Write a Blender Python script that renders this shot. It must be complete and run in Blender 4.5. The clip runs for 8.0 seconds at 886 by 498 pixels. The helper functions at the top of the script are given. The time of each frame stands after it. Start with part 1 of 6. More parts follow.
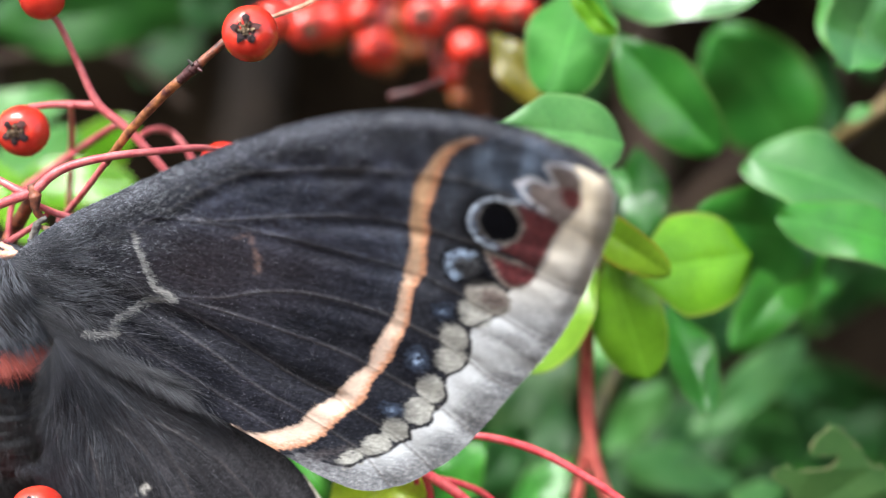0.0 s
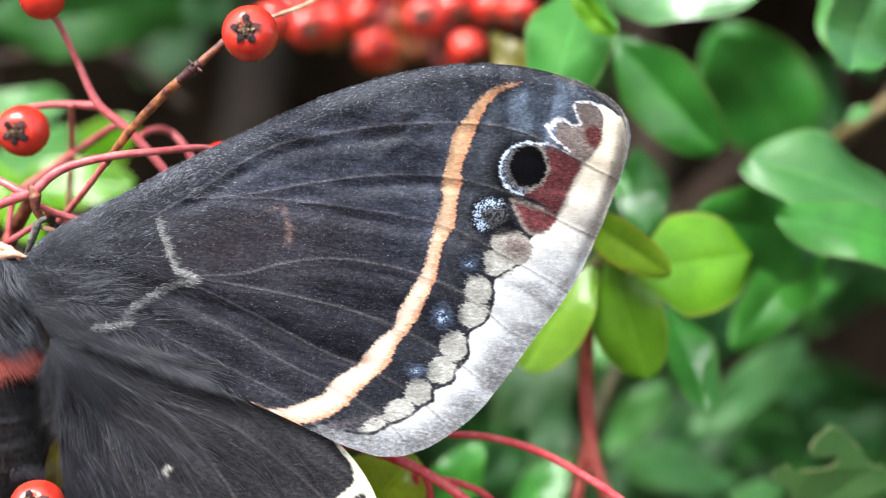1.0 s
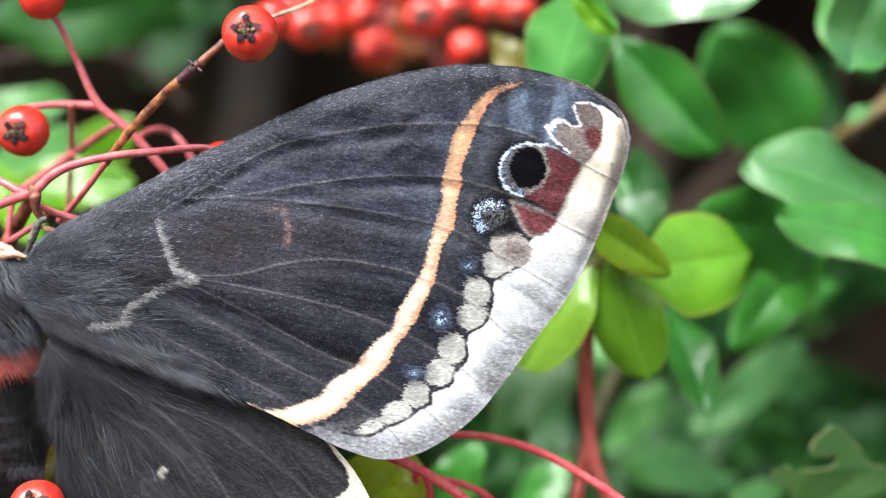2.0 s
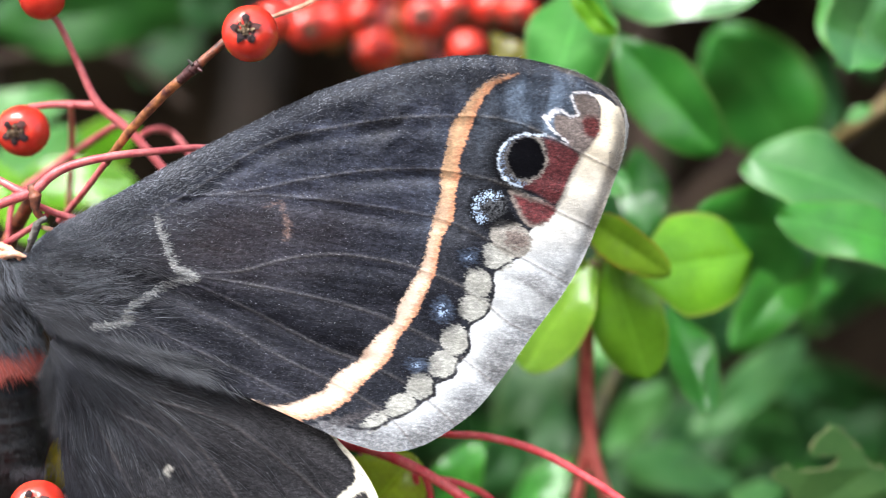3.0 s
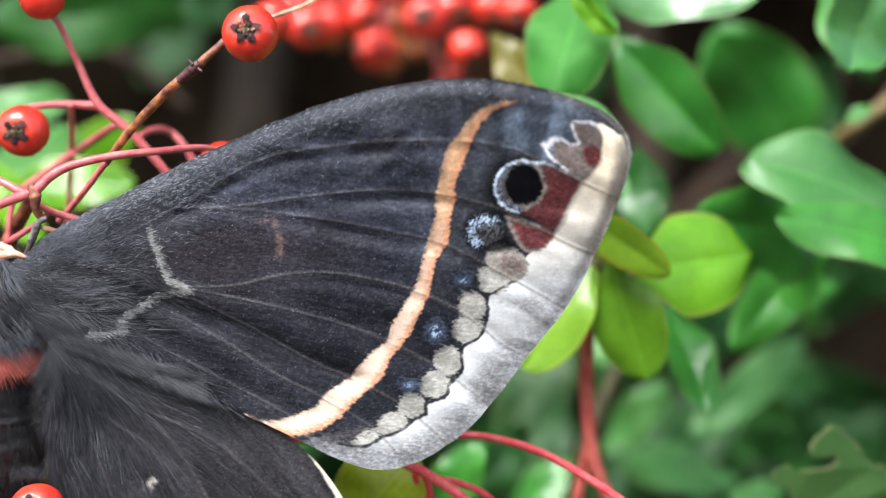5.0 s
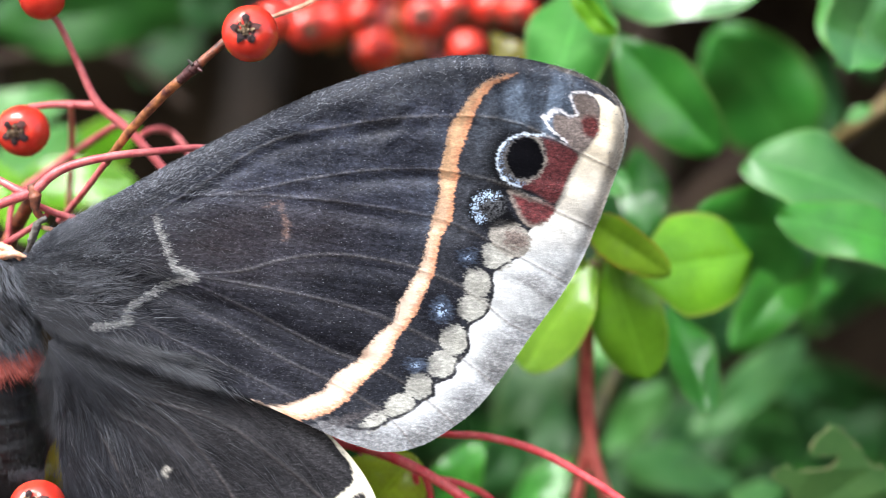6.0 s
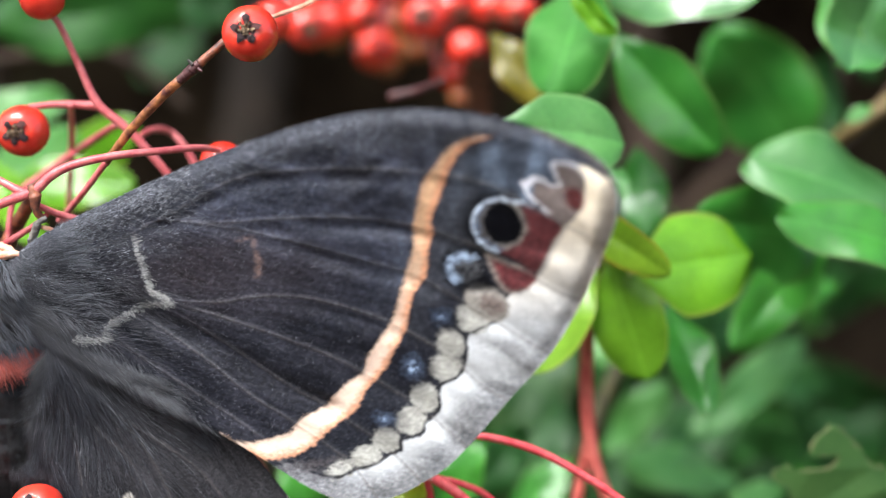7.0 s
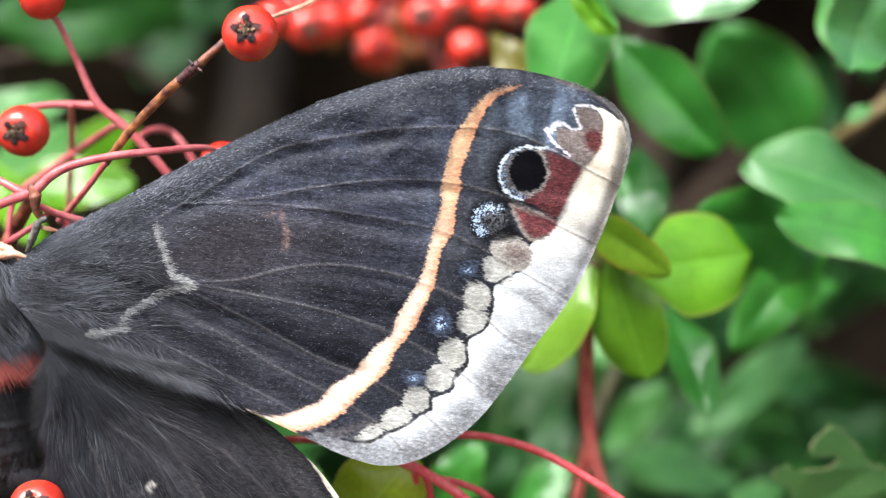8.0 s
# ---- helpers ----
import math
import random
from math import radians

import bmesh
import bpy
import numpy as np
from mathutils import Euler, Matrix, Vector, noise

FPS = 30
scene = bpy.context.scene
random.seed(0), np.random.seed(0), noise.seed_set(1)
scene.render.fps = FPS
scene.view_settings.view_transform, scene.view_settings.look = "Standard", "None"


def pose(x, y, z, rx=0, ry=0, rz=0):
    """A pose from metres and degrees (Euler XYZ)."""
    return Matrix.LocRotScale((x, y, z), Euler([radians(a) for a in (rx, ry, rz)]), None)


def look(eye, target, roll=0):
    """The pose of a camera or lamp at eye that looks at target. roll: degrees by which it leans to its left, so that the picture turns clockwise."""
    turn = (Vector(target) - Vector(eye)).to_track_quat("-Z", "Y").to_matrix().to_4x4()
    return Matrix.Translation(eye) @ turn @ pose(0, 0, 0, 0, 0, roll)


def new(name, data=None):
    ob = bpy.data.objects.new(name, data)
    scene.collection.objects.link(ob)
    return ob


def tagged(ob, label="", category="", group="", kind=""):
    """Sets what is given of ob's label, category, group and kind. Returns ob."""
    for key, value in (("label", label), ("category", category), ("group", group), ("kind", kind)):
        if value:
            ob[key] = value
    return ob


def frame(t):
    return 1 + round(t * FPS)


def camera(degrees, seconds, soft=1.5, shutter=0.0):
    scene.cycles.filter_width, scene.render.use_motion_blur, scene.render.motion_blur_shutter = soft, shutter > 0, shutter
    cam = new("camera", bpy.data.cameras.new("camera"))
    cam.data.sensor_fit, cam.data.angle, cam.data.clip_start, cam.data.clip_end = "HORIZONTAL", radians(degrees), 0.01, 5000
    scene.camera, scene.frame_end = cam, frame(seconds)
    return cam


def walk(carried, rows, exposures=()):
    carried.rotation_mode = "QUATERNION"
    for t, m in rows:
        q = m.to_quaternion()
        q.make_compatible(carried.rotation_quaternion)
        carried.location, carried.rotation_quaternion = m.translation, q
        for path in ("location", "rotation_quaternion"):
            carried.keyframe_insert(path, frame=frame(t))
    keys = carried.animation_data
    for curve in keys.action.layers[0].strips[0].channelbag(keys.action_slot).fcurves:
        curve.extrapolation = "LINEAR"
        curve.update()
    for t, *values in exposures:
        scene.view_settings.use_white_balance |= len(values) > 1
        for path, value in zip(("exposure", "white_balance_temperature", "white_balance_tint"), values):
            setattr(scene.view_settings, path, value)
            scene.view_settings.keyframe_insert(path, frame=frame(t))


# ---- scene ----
MM = 0.001
HEIGHT = 0.8  # the wing hangs 0.8 m above the soil
cam = camera(36, 8.0, soft=1.0, shutter=0.5)
EYE, AIM = (0.0, -0.11, HEIGHT), (0.0, 0.0, HEIGHT)
walk(cam, [(0.0, look(EYE, AIM)), (8.0, look(EYE, AIM))])
cam.data.dof.use_dof = True
cam.data.dof.focus_distance = 0.1065
cam.data.dof.aperture_fstop = 15.0

# ---- daylight: bright cloud, a soft sun high over the camera, to one side ----
scene.view_settings.exposure = 1.14
SUN_ELEVATION, SUN_TURN = radians(49), radians(212)
world = bpy.data.worlds.new("sky")
scene.world = world
world.use_nodes = True
wn, wl = world.node_tree.nodes, world.node_tree.links
sky = wn.new("ShaderNodeTexSky")
sky.sky_type = "NISHITA"
sky.sun_disc = False
sky.sun_elevation, sky.sun_rotation = SUN_ELEVATION, SUN_TURN
sky.dust_density = 4.0
cloud = wn.new("ShaderNodeHueSaturation")
cloud.inputs["Saturation"].default_value = 0.75
wl.new(sky.outputs["Color"], cloud.inputs["Color"])
wl.new(cloud.outputs["Color"], wn["Background"].inputs["Color"])
wn["Background"].inputs["Strength"].default_value = 0.15

sun = new("sun", bpy.data.lights.new("sun", "SUN"))
sun.data.energy, sun.data.angle, sun.data.color = 2.4, radians(30), (0.925, 0.98, 1.0)
sun.matrix_world = look((-0.44, -0.70, 0.95), (0, 0, 0))


# ---- materials ----
def shader(name, rough=0.5, spec=0.5):
    mat = bpy.data.materials.new(name)
    mat.use_nodes = True
    n, l = mat.node_tree.nodes, mat.node_tree.links
    b = n["Principled BSDF"]
    b.inputs["Roughness"].default_value = rough
    b.inputs["Specular IOR Level"].default_value = spec
    return mat, n, l, b


def place_of(n, l, scale, stretch=(1, 1, 1), turn=(0, 0, 0)):
    tc, mp = n.new("ShaderNodeTexCoord"), n.new("ShaderNodeMapping")
    l.new(tc.outputs["Object"], mp.inputs["Vector"])
    mp.inputs["Scale"].default_value = [scale * s for s in stretch]
    mp.inputs["Rotation"].default_value = turn
    return mp.outputs["Vector"]


def noise_of(n, l, vector, scale=1.0, detail=3.0, rough=0.55):
    t = n.new("ShaderNodeTexNoise")
    t.inputs["Scale"].default_value, t.inputs["Detail"].default_value, t.inputs["Roughness"].default_value = scale, detail, rough
    l.new(vector, t.inputs["Vector"])
    return t.outputs["Fac"]


def ramp_of(n, l, fac, stops):
    r = n.new("ShaderNodeValToRGB")
    while len(r.color_ramp.elements) < len(stops):
        r.color_ramp.elements.new(0.5)
    for e, (at, c) in zip(r.color_ramp.elements, stops):
        e.position, e.color = at, (*c, 1) if len(c) == 3 else c
    l.new(fac, r.inputs["Fac"])
    return r.outputs["Color"]


def blend_of(n, l, fac, a, b, how="MIX"):
    m = n.new("ShaderNodeMix")
    m.data_type, m.blend_type = "RGBA", how
    for socket, value in ((m.inputs[0], fac), (m.inputs[6], a), (m.inputs[7], b)):
        if isinstance(value, (int, float)):
            socket.default_value = value
        elif isinstance(value, tuple):
            socket.default_value = (*value, 1)
        else:
            l.new(value, socket)
    return m.outputs[2]


def bump_of(n, l, b, height, strength, distance):
    u = n.new("ShaderNodeBump")
    u.inputs["Strength"].default_value, u.inputs["Distance"].default_value = strength, distance
    l.new(height, u.inputs["Height"])
    l.new(u.outputs["Normal"], b.inputs["Normal"])


def wing_material(name, turn):
    """Wing scales: the pattern comes with the mesh, the fine streaky scale grain is added here."""
    mat, n, l, b = shader(name, 0.58, 0.2)
    tint = n.new("ShaderNodeVertexColor")
    tint.layer_name = "scales"
    grain = noise_of(n, l, place_of(n, l, 1.0, (2500, 4200, 5400), (0, turn, 0)), 1.0, 3.0, 0.7)
    spots = noise_of(n, l, place_of(n, l, 1.0, (5000, 8000, 10000), (0, turn, 0)), 1.0, 2.0, 0.6)
    shade = ramp_of(n, l, grain, [(0.3, (0.30, 0.30, 0.32)), (0.5, (0.85, 0.85, 0.87)), (0.72, (1.9, 1.88, 1.86))])
    colour = blend_of(n, l, tint.outputs["Alpha"], tint.outputs["Color"], shade, "MULTIPLY")
    fleck = ramp_of(n, l, spots, [(0.62, (0, 0, 0)), (0.8, (0.11, 0.11, 0.12))])
    l.new(blend_of(n, l, tint.outputs["Alpha"], colour, fleck, "ADD"), b.inputs["Base Color"])
    # velvety black scales are duller than grey and white ones
    gloss = n.new("ShaderNodeMapRange")
    gloss.inputs["From Min"].default_value, gloss.inputs["From Max"].default_value = 0.004, 0.03
    gloss.inputs["To Min"].default_value, gloss.inputs["To Max"].default_value = 0.02, 0.2
    l.new(tint.outputs["Color"], gloss.inputs["Value"])
    l.new(gloss.outputs["Result"], b.inputs["Specular IOR Level"])
    b.inputs["Sheen Weight"].default_value = 0.03
    b.inputs["Sheen Roughness"].default_value = 0.4
    bump_of(n, l, b, grain, 0.5, 0.0001)
    return mat


def fur_material(name, dark, light, rough=0.45, dull=0.6):
    mat, n, l, b = shader(name, rough, 0.5)
    g = n.new("ShaderNodeNewGeometry")
    l.new(ramp_of(n, l, g.outputs["Random Per Island"], [(0.0, dark), (0.7, tuple(dull * p + (1 - dull) * q for p, q in zip(dark, light))), (1.0, light)]), b.inputs["Base Color"])
    return mat


def leaf_material(name, deep, fresh, edge, rough=0.24, through_light=0.35, spec=0.6):
    mat, n, l, b = shader(name, rough, spec)
    obj = n.new("ShaderNodeObjectInfo")
    uv = n.new("ShaderNodeUVMap")
    uv.uv_map = "blade"
    cut = n.new("ShaderNodeSeparateXYZ")
    l.new(uv.outputs["UV"], cut.inputs["Vector"])
    # v runs across the blade: 0.5 at the midrib
    off = n.new("ShaderNodeMath")
    off.operation = "SUBTRACT"
    l.new(cut.outputs["Y"], off.inputs[0])
    off.inputs[1].default_value = 0.5
    away = n.new("ShaderNodeMath")
    away.operation = "ABSOLUTE"
    l.new(off.outputs[0], away.inputs[0])
    blotch = noise_of(n, l, place_of(n, l, 180), 1.0, 4.0)
    fine = noise_of(n, l, place_of(n, l, 2200), 1.0, 2.0)
    base = ramp_of(n, l, blotch, [(0.3, deep), (0.7, fresh)])
    each = ramp_of(n, l, obj.outputs["Random"], [(0.0, (0.72, 0.78, 0.8)), (1.0, (1.2, 1.12, 1.0))])
    base = blend_of(n, l, 1.0, base, each, "MULTIPLY")
    base = blend_of(n, l, 0.25, base, ramp_of(n, l, fine, [(0.3, (0.6, 0.6, 0.6)), (0.7, (1.3, 1.3, 1.3))]), "MULTIPLY")
    rib = ramp_of(n, l, away.outputs[0], [(0.008, (0.2, 0.2, 0.2)), (0.025, (0, 0, 0))])
    base = blend_of(n, l, rib, base, tuple(min(1.0, 1.8 * c + 0.03) for c in fresh))
    rim = ramp_of(n, l, away.outputs[0], [(0.455, (0, 0, 0)), (0.5, (1, 1, 1))])
    base = blend_of(n, l, rim, base, edge)
    l.new(base, b.inputs["Base Color"])
    wave = n.new("ShaderNodeTexWave")
    wave.inputs["Scale"].default_value, wave.inputs["Distortion"].default_value = 3.0, 2.0
    l.new(uv.outputs["UV"], wave.inputs["Vector"])
    bump_of(n, l, b, blend_of(n, l, 0.6, wave.outputs["Color"], fine), 0.1, 0.0003)
    tr = n.new("ShaderNodeBsdfTranslucent")
    l.new(blend_of(n, l, 1.0, base, (1.3, 1.8, 0.8), "MULTIPLY"), tr.inputs["Color"])
    mix = n.new("ShaderNodeMixShader")
    mix.inputs[0].default_value = through_light
    l.new(b.outputs[0], mix.inputs[1])
    l.new(tr.outputs[0], mix.inputs[2])
    l.new(mix.outputs[0], n["Material Output"].inputs["Surface"])
    return mat


def stem_material(name, a, c, rough=0.4, scale=900):
    mat, n, l, b = shader(name, rough, 0.5)
    big = noise_of(n, l, place_of(n, l, scale), 1.0, 4.0)
    fine = noise_of(n, l, place_of(n, l, scale * 6), 1.0, 2.0)
    l.new(blend_of(n, l, 0.35, ramp_of(n, l, big, [(0.32, a), (0.68, c)]), ramp_of(n, l, fine, [(0.3, (0.5, 0.45, 0.45)), (0.7, (1.3, 1.3, 1.3))]), "MULTIPLY"), b.inputs["Base Color"])
    bump_of(n, l, b, fine, 0.3, 0.0001)
    return mat


def berry_material(name, a, c):
    mat, n, l, b = shader(name, 0.12, 0.8)
    obj = n.new("ShaderNodeObjectInfo")
    big = noise_of(n, l, place_of(n, l, 420), 1.0, 3.0)
    fine = noise_of(n, l, place_of(n, l, 5000), 1.0, 2.0)
    base = ramp_of(n, l, big, [(0.3, a), (0.7, c)])
    base = blend_of(n, l, 1.0, base, ramp_of(n, l, obj.outputs["Random"], [(0.0, (0.85, 0.85, 0.85)), (1.0, (1.1, 1.15, 1.1))]), "MULTIPLY")
    l.new(blend_of(n, l, ramp_of(n, l, fine, [(0.68, (0, 0, 0)), (0.78, (0.35, 0.35, 0.35))]), base, (0.8, 0.25, 0.1)), b.inputs["Base Color"])
    b.inputs["Subsurface Weight"].default_value = 0.15
    b.inputs["Subsurface Radius"].default_value = (1.0, 0.25, 0.1)
    b.inputs["Subsurface Scale"].default_value = 0.0006
    bump_of(n, l, b, fine, 0.08, 0.0001)
    return mat


FORE_SCALES = wing_material("forewing_scales", radians(-12))
HIND_SCALES = wing_material("hindwing_scales", radians(40))
FUR_BLACK = fur_material("black_fur", (0.011, 0.0118, 0.0160), (0.054, 0.058, 0.076))
FUR_JET = fur_material("jet_fur", (0.005, 0.005, 0.006), (0.022, 0.022, 0.025))
FUR_BLUISH = fur_material("bluish_fur", (0.090, 0.097, 0.118), (0.26, 0.275, 0.32))
FUR_GREY = fur_material("grey_scale_hairs", (0.026, 0.028, 0.036), (0.21, 0.22, 0.25))
FUR_SILVER = fur_material("silver_scale_hairs", (0.030, 0.034, 0.046), (0.60, 0.63, 0.71), 0.4, 0.78)
FUR_WHITE = fur_material("white_scale_hairs", (0.30, 0.31, 0.31), (0.82, 0.83, 0.82), 0.45, 0.4)
FUR_CREAM = fur_material("cream_scale_hairs", (0.42, 0.26, 0.17), (0.80, 0.62, 0.48))
FUR_RED = fur_material("red_fur", (0.5, 0.085, 0.065), (0.85, 0.30, 0.25))
BODY_DARK = stem_material("body_cuticle", (0.006, 0.006, 0.008), (0.025, 0.024, 0.026), 0.5, 600)
LEAF_GREEN = leaf_material("green_leaf", (0.030, 0.182, 0.024), (0.066, 0.305, 0.042), (0.12, 0.2, 0.05), 0.26, 0.35, 0.6)
LEAF_FRESH = leaf_material("fresh_leaf", (0.10, 0.29, 0.014), (0.175, 0.44, 0.024), (0.3, 0.36, 0.05))
LEAF_MID = leaf_material("mid_green_leaf", (0.09, 0.235, 0.012), (0.15, 0.35, 0.02), (0.2, 0.3, 0.04))
LEAF_BRIGHT = leaf_material("bright_leaf", (0.27, 0.48, 0.04), (0.38, 0.62, 0.07), (0.35, 0.45, 0.06))
LEAF_LIME = leaf_material("lime_leaf", (0.32, 0.43, 0.03), (0.46, 0.56, 0.05), (0.4, 0.45, 0.07))
# dark copy of the green leaf: the hedge's shade is put into its colour
LEAF_DEEP_SHADE = leaf_material("deep_shade_leaf", (0.009, 0.055, 0.010), (0.021, 0.10, 0.019), (0.05, 0.09, 0.03), 0.5, 0.35, 0.35)
LEAF_OLIVE = leaf_material("olive_leaf", (0.085, 0.19, 0.012), (0.16, 0.30, 0.022), (0.35, 0.13, 0.02))
LEAF_MATTE = leaf_material("matte_leaf", (0.030, 0.175, 0.022), (0.062, 0.28, 0.040), (0.12, 0.2, 0.05), 0.6, 0.3, 0.25)
# half-dark copy of the green leaf, shade mixed into the colour
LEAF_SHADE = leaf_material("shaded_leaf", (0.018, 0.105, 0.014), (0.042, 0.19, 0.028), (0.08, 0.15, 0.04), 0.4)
# paler, greyer green: sky gloss on waxy blades is partly in the colour
LEAF_SKY_PALE = leaf_material("sky_pale_leaf", (0.042, 0.185, 0.033), (0.092, 0.27, 0.070), (0.16, 0.32, 0.1), 0.42, 0.2, 0.6)
# glossier, with the base green lightened too, adding to the sky sheen
LEAF_SHEEN = leaf_material("shining_leaf", (0.05, 0.21, 0.04), (0.11, 0.31, 0.085), (0.16, 0.32, 0.1), 0.26, 0.2, 0.9)
LEAF_DULL = leaf_material("dull_leaf", (0.022, 0.085, 0.018), (0.060, 0.15, 0.040), (0.15, 0.18, 0.07), 0.5)
LEAF_DRY = stem_material("dried_leaf_edge", (0.07, 0.12, 0.03), (0.20, 0.21, 0.09), 0.7, 1200)
LEAF_GOLD = leaf_material("yellowing_leaf", (0.16, 0.14, 0.015), (0.30, 0.24, 0.03), (0.3, 0.16, 0.03))
STEM_RED = stem_material("red_stem", (0.50, 0.075, 0.09), (0.68, 0.21, 0.21), 0.3)
STEM_SCARLET = stem_material("scarlet_stem", (0.80, 0.045, 0.07), (0.90, 0.17, 0.18), 0.2)
STEM_DARK = stem_material("dark_red_stem", (0.38, 0.06, 0.05), (0.56, 0.14, 0.11), 0.4)
STEM_BROWN = stem_material("brown_twig", (0.05, 0.022, 0.022), (0.42, 0.13, 0.06), 0.5, 1100)
STEM_GREEN = stem_material("green_petiole", (0.13, 0.24, 0.02), (0.28, 0.38, 0.05), 0.4)
STEM_TWIG = stem_material("tan_twig", (0.07, 0.018, 0.022), (0.58, 0.23, 0.085), 0.35, 1300)
STEM_DUSK = stem_material("dusky_stalk", (0.035, 0.012, 0.015), (0.10, 0.03, 0.03), 0.5)
STEM_GREY = stem_material("grey_twig", (0.05, 0.047, 0.045), (0.20, 0.18, 0.165), 0.7, 2500)
STEM_PEACH = stem_material("peach_shoot", (0.70, 0.26, 0.15), (0.85, 0.58, 0.42), 0.5, 1500)
STEM_OLIVE = stem_material("olive_twig", (0.09, 0.065, 0.02), (0.22, 0.16, 0.06), 0.6, 800)
STEM_MOSSY = stem_material("mossy_limb", (0.022, 0.022, 0.005), (0.060, 0.055, 0.012), 0.7, 500)
BARK_DARK = stem_material("dark_bark", (0.012, 0.009, 0.007), (0.045, 0.031, 0.021), 0.9, 60)
BARK = stem_material("bark", (0.03, 0.02, 0.014), (0.09, 0.06, 0.04), 0.9, 120)
BERRY_RED = berry_material("red_berry", (0.60, 0.026, 0.017), (0.76, 0.058, 0.034))
BERRY_ORANGE = berry_material("unripe_berry", (0.50, 0.075, 0.035), (0.36, 0.20, 0.05))
CALYX_DARK = fur_material("dry_calyx", (0.018, 0.006, 0.008), (0.10, 0.035, 0.032), 0.85, 0.85)
STAMEN_TAN = fur_material("old_stamens", (0.07, 0.04, 0.022), (0.50, 0.36, 0.22), 0.7, 0.6)


# ---- building helpers ----
def world_mm(p):
    """Millimetres from the middle of the wing, to metres."""
    return Vector((p[0] * MM, p[1] * MM, p[2] * MM + HEIGHT))


def spline(points, count):
    """Evenly spaced points on a smooth curve through the given ones."""
    p = np.array(points, float)
    q = np.vstack([2 * p[0] - p[1], p, 2 * p[-1] - p[-2]])
    out = []
    for i in range(1, len(q) - 2):
        t = np.linspace(0, 1, 24, endpoint=False)[:, None]
        a, b, c, d = q[i - 1], q[i], q[i + 1], q[i + 2]
        out.append(0.5 * (2 * b + (c - a) * t + (2 * a - 5 * b + 4 * c - d) * t**2 + (3 * b - 3 * c + d - a) * t**3))
    fine = np.vstack([*out, p[-1:]])
    along = np.r_[0, np.cumsum(np.linalg.norm(np.diff(fine, axis=0), axis=1))]
    at = np.linspace(0, along[-1], count)
    return np.stack([np.interp(at, along, fine[:, k]) for k in range(p.shape[1])], -1)


def mesh_of(name, verts, faces, smooth=True):
    me = bpy.data.meshes.new(name)
    me.from_pydata(verts if isinstance(verts, list) else verts.tolist(), [], faces if isinstance(faces, list) else faces.tolist())
    me.validate()
    if smooth:
        me.shade_smooth()
    me.update()
    return me


def child(name, me, material, parent=None, label=""):
    ob = new(name, me)
    if not me.materials:
        me.materials.append(material)
    ob.parent = parent
    return tagged(ob, label)


def thing(name, where, label, category, group=""):
    ob = new(name)
    ob.empty_display_size = 0.002
    ob.location = where
    return tagged(ob, label, category, group)


def tube(name, points, radii, material, parent, label="", sides=12, rough=0.022, seed=0):
    """A round stem along millimetre points, slightly uneven, closed at both ends; made in its parent's space."""
    line = spline(points, max(8, 7 * len(points)))
    n = len(line)
    rad = np.interp(np.linspace(0, 1, n), np.linspace(0, 1, len(radii)), radii)
    rng = np.random.default_rng(seed + len(points) * 7)
    way = np.gradient(line, axis=0)
    way /= np.linalg.norm(way, axis=1)[:, None]
    side = np.cross(way, (0.13, 0.31, 0.94))
    side /= np.linalg.norm(side, axis=1)[:, None]
    up = np.cross(way, side)
    a = np.linspace(0, 2 * np.pi, sides, endpoint=False)
    wob = 1 + rough * rng.standard_normal((n, sides))
    ring = line[:, None] + (rad[:, None] * wob)[..., None] * (np.cos(a)[None, :, None] * side[:, None] + np.sin(a)[None, :, None] * up[:, None])
    verts = np.vstack([ring.reshape(-1, 3), line[:1] - way[:1] * rad[0] * 0.4, line[-1:] + way[-1:] * rad[-1] * 0.5])
    faces = []
    for i in range(n - 1):
        for j in range(sides):
            k = (j + 1) % sides
            faces.append((i * sides + j, i * sides + k, (i + 1) * sides + k, (i + 1) * sides + j))
    for j in range(sides):
        k = (j + 1) % sides
        faces.append((n * sides, k, j))
        faces.append((n * sides + 1, (n - 1) * sides + j, (n - 1) * sides + k))
    base = np.array(parent.matrix_basis.translation) if parent else np.zeros(3)
    v = verts * MM + np.array((0, 0, HEIGHT)) - base
    return child(name, mesh_of(name, v, faces), material, parent, label)


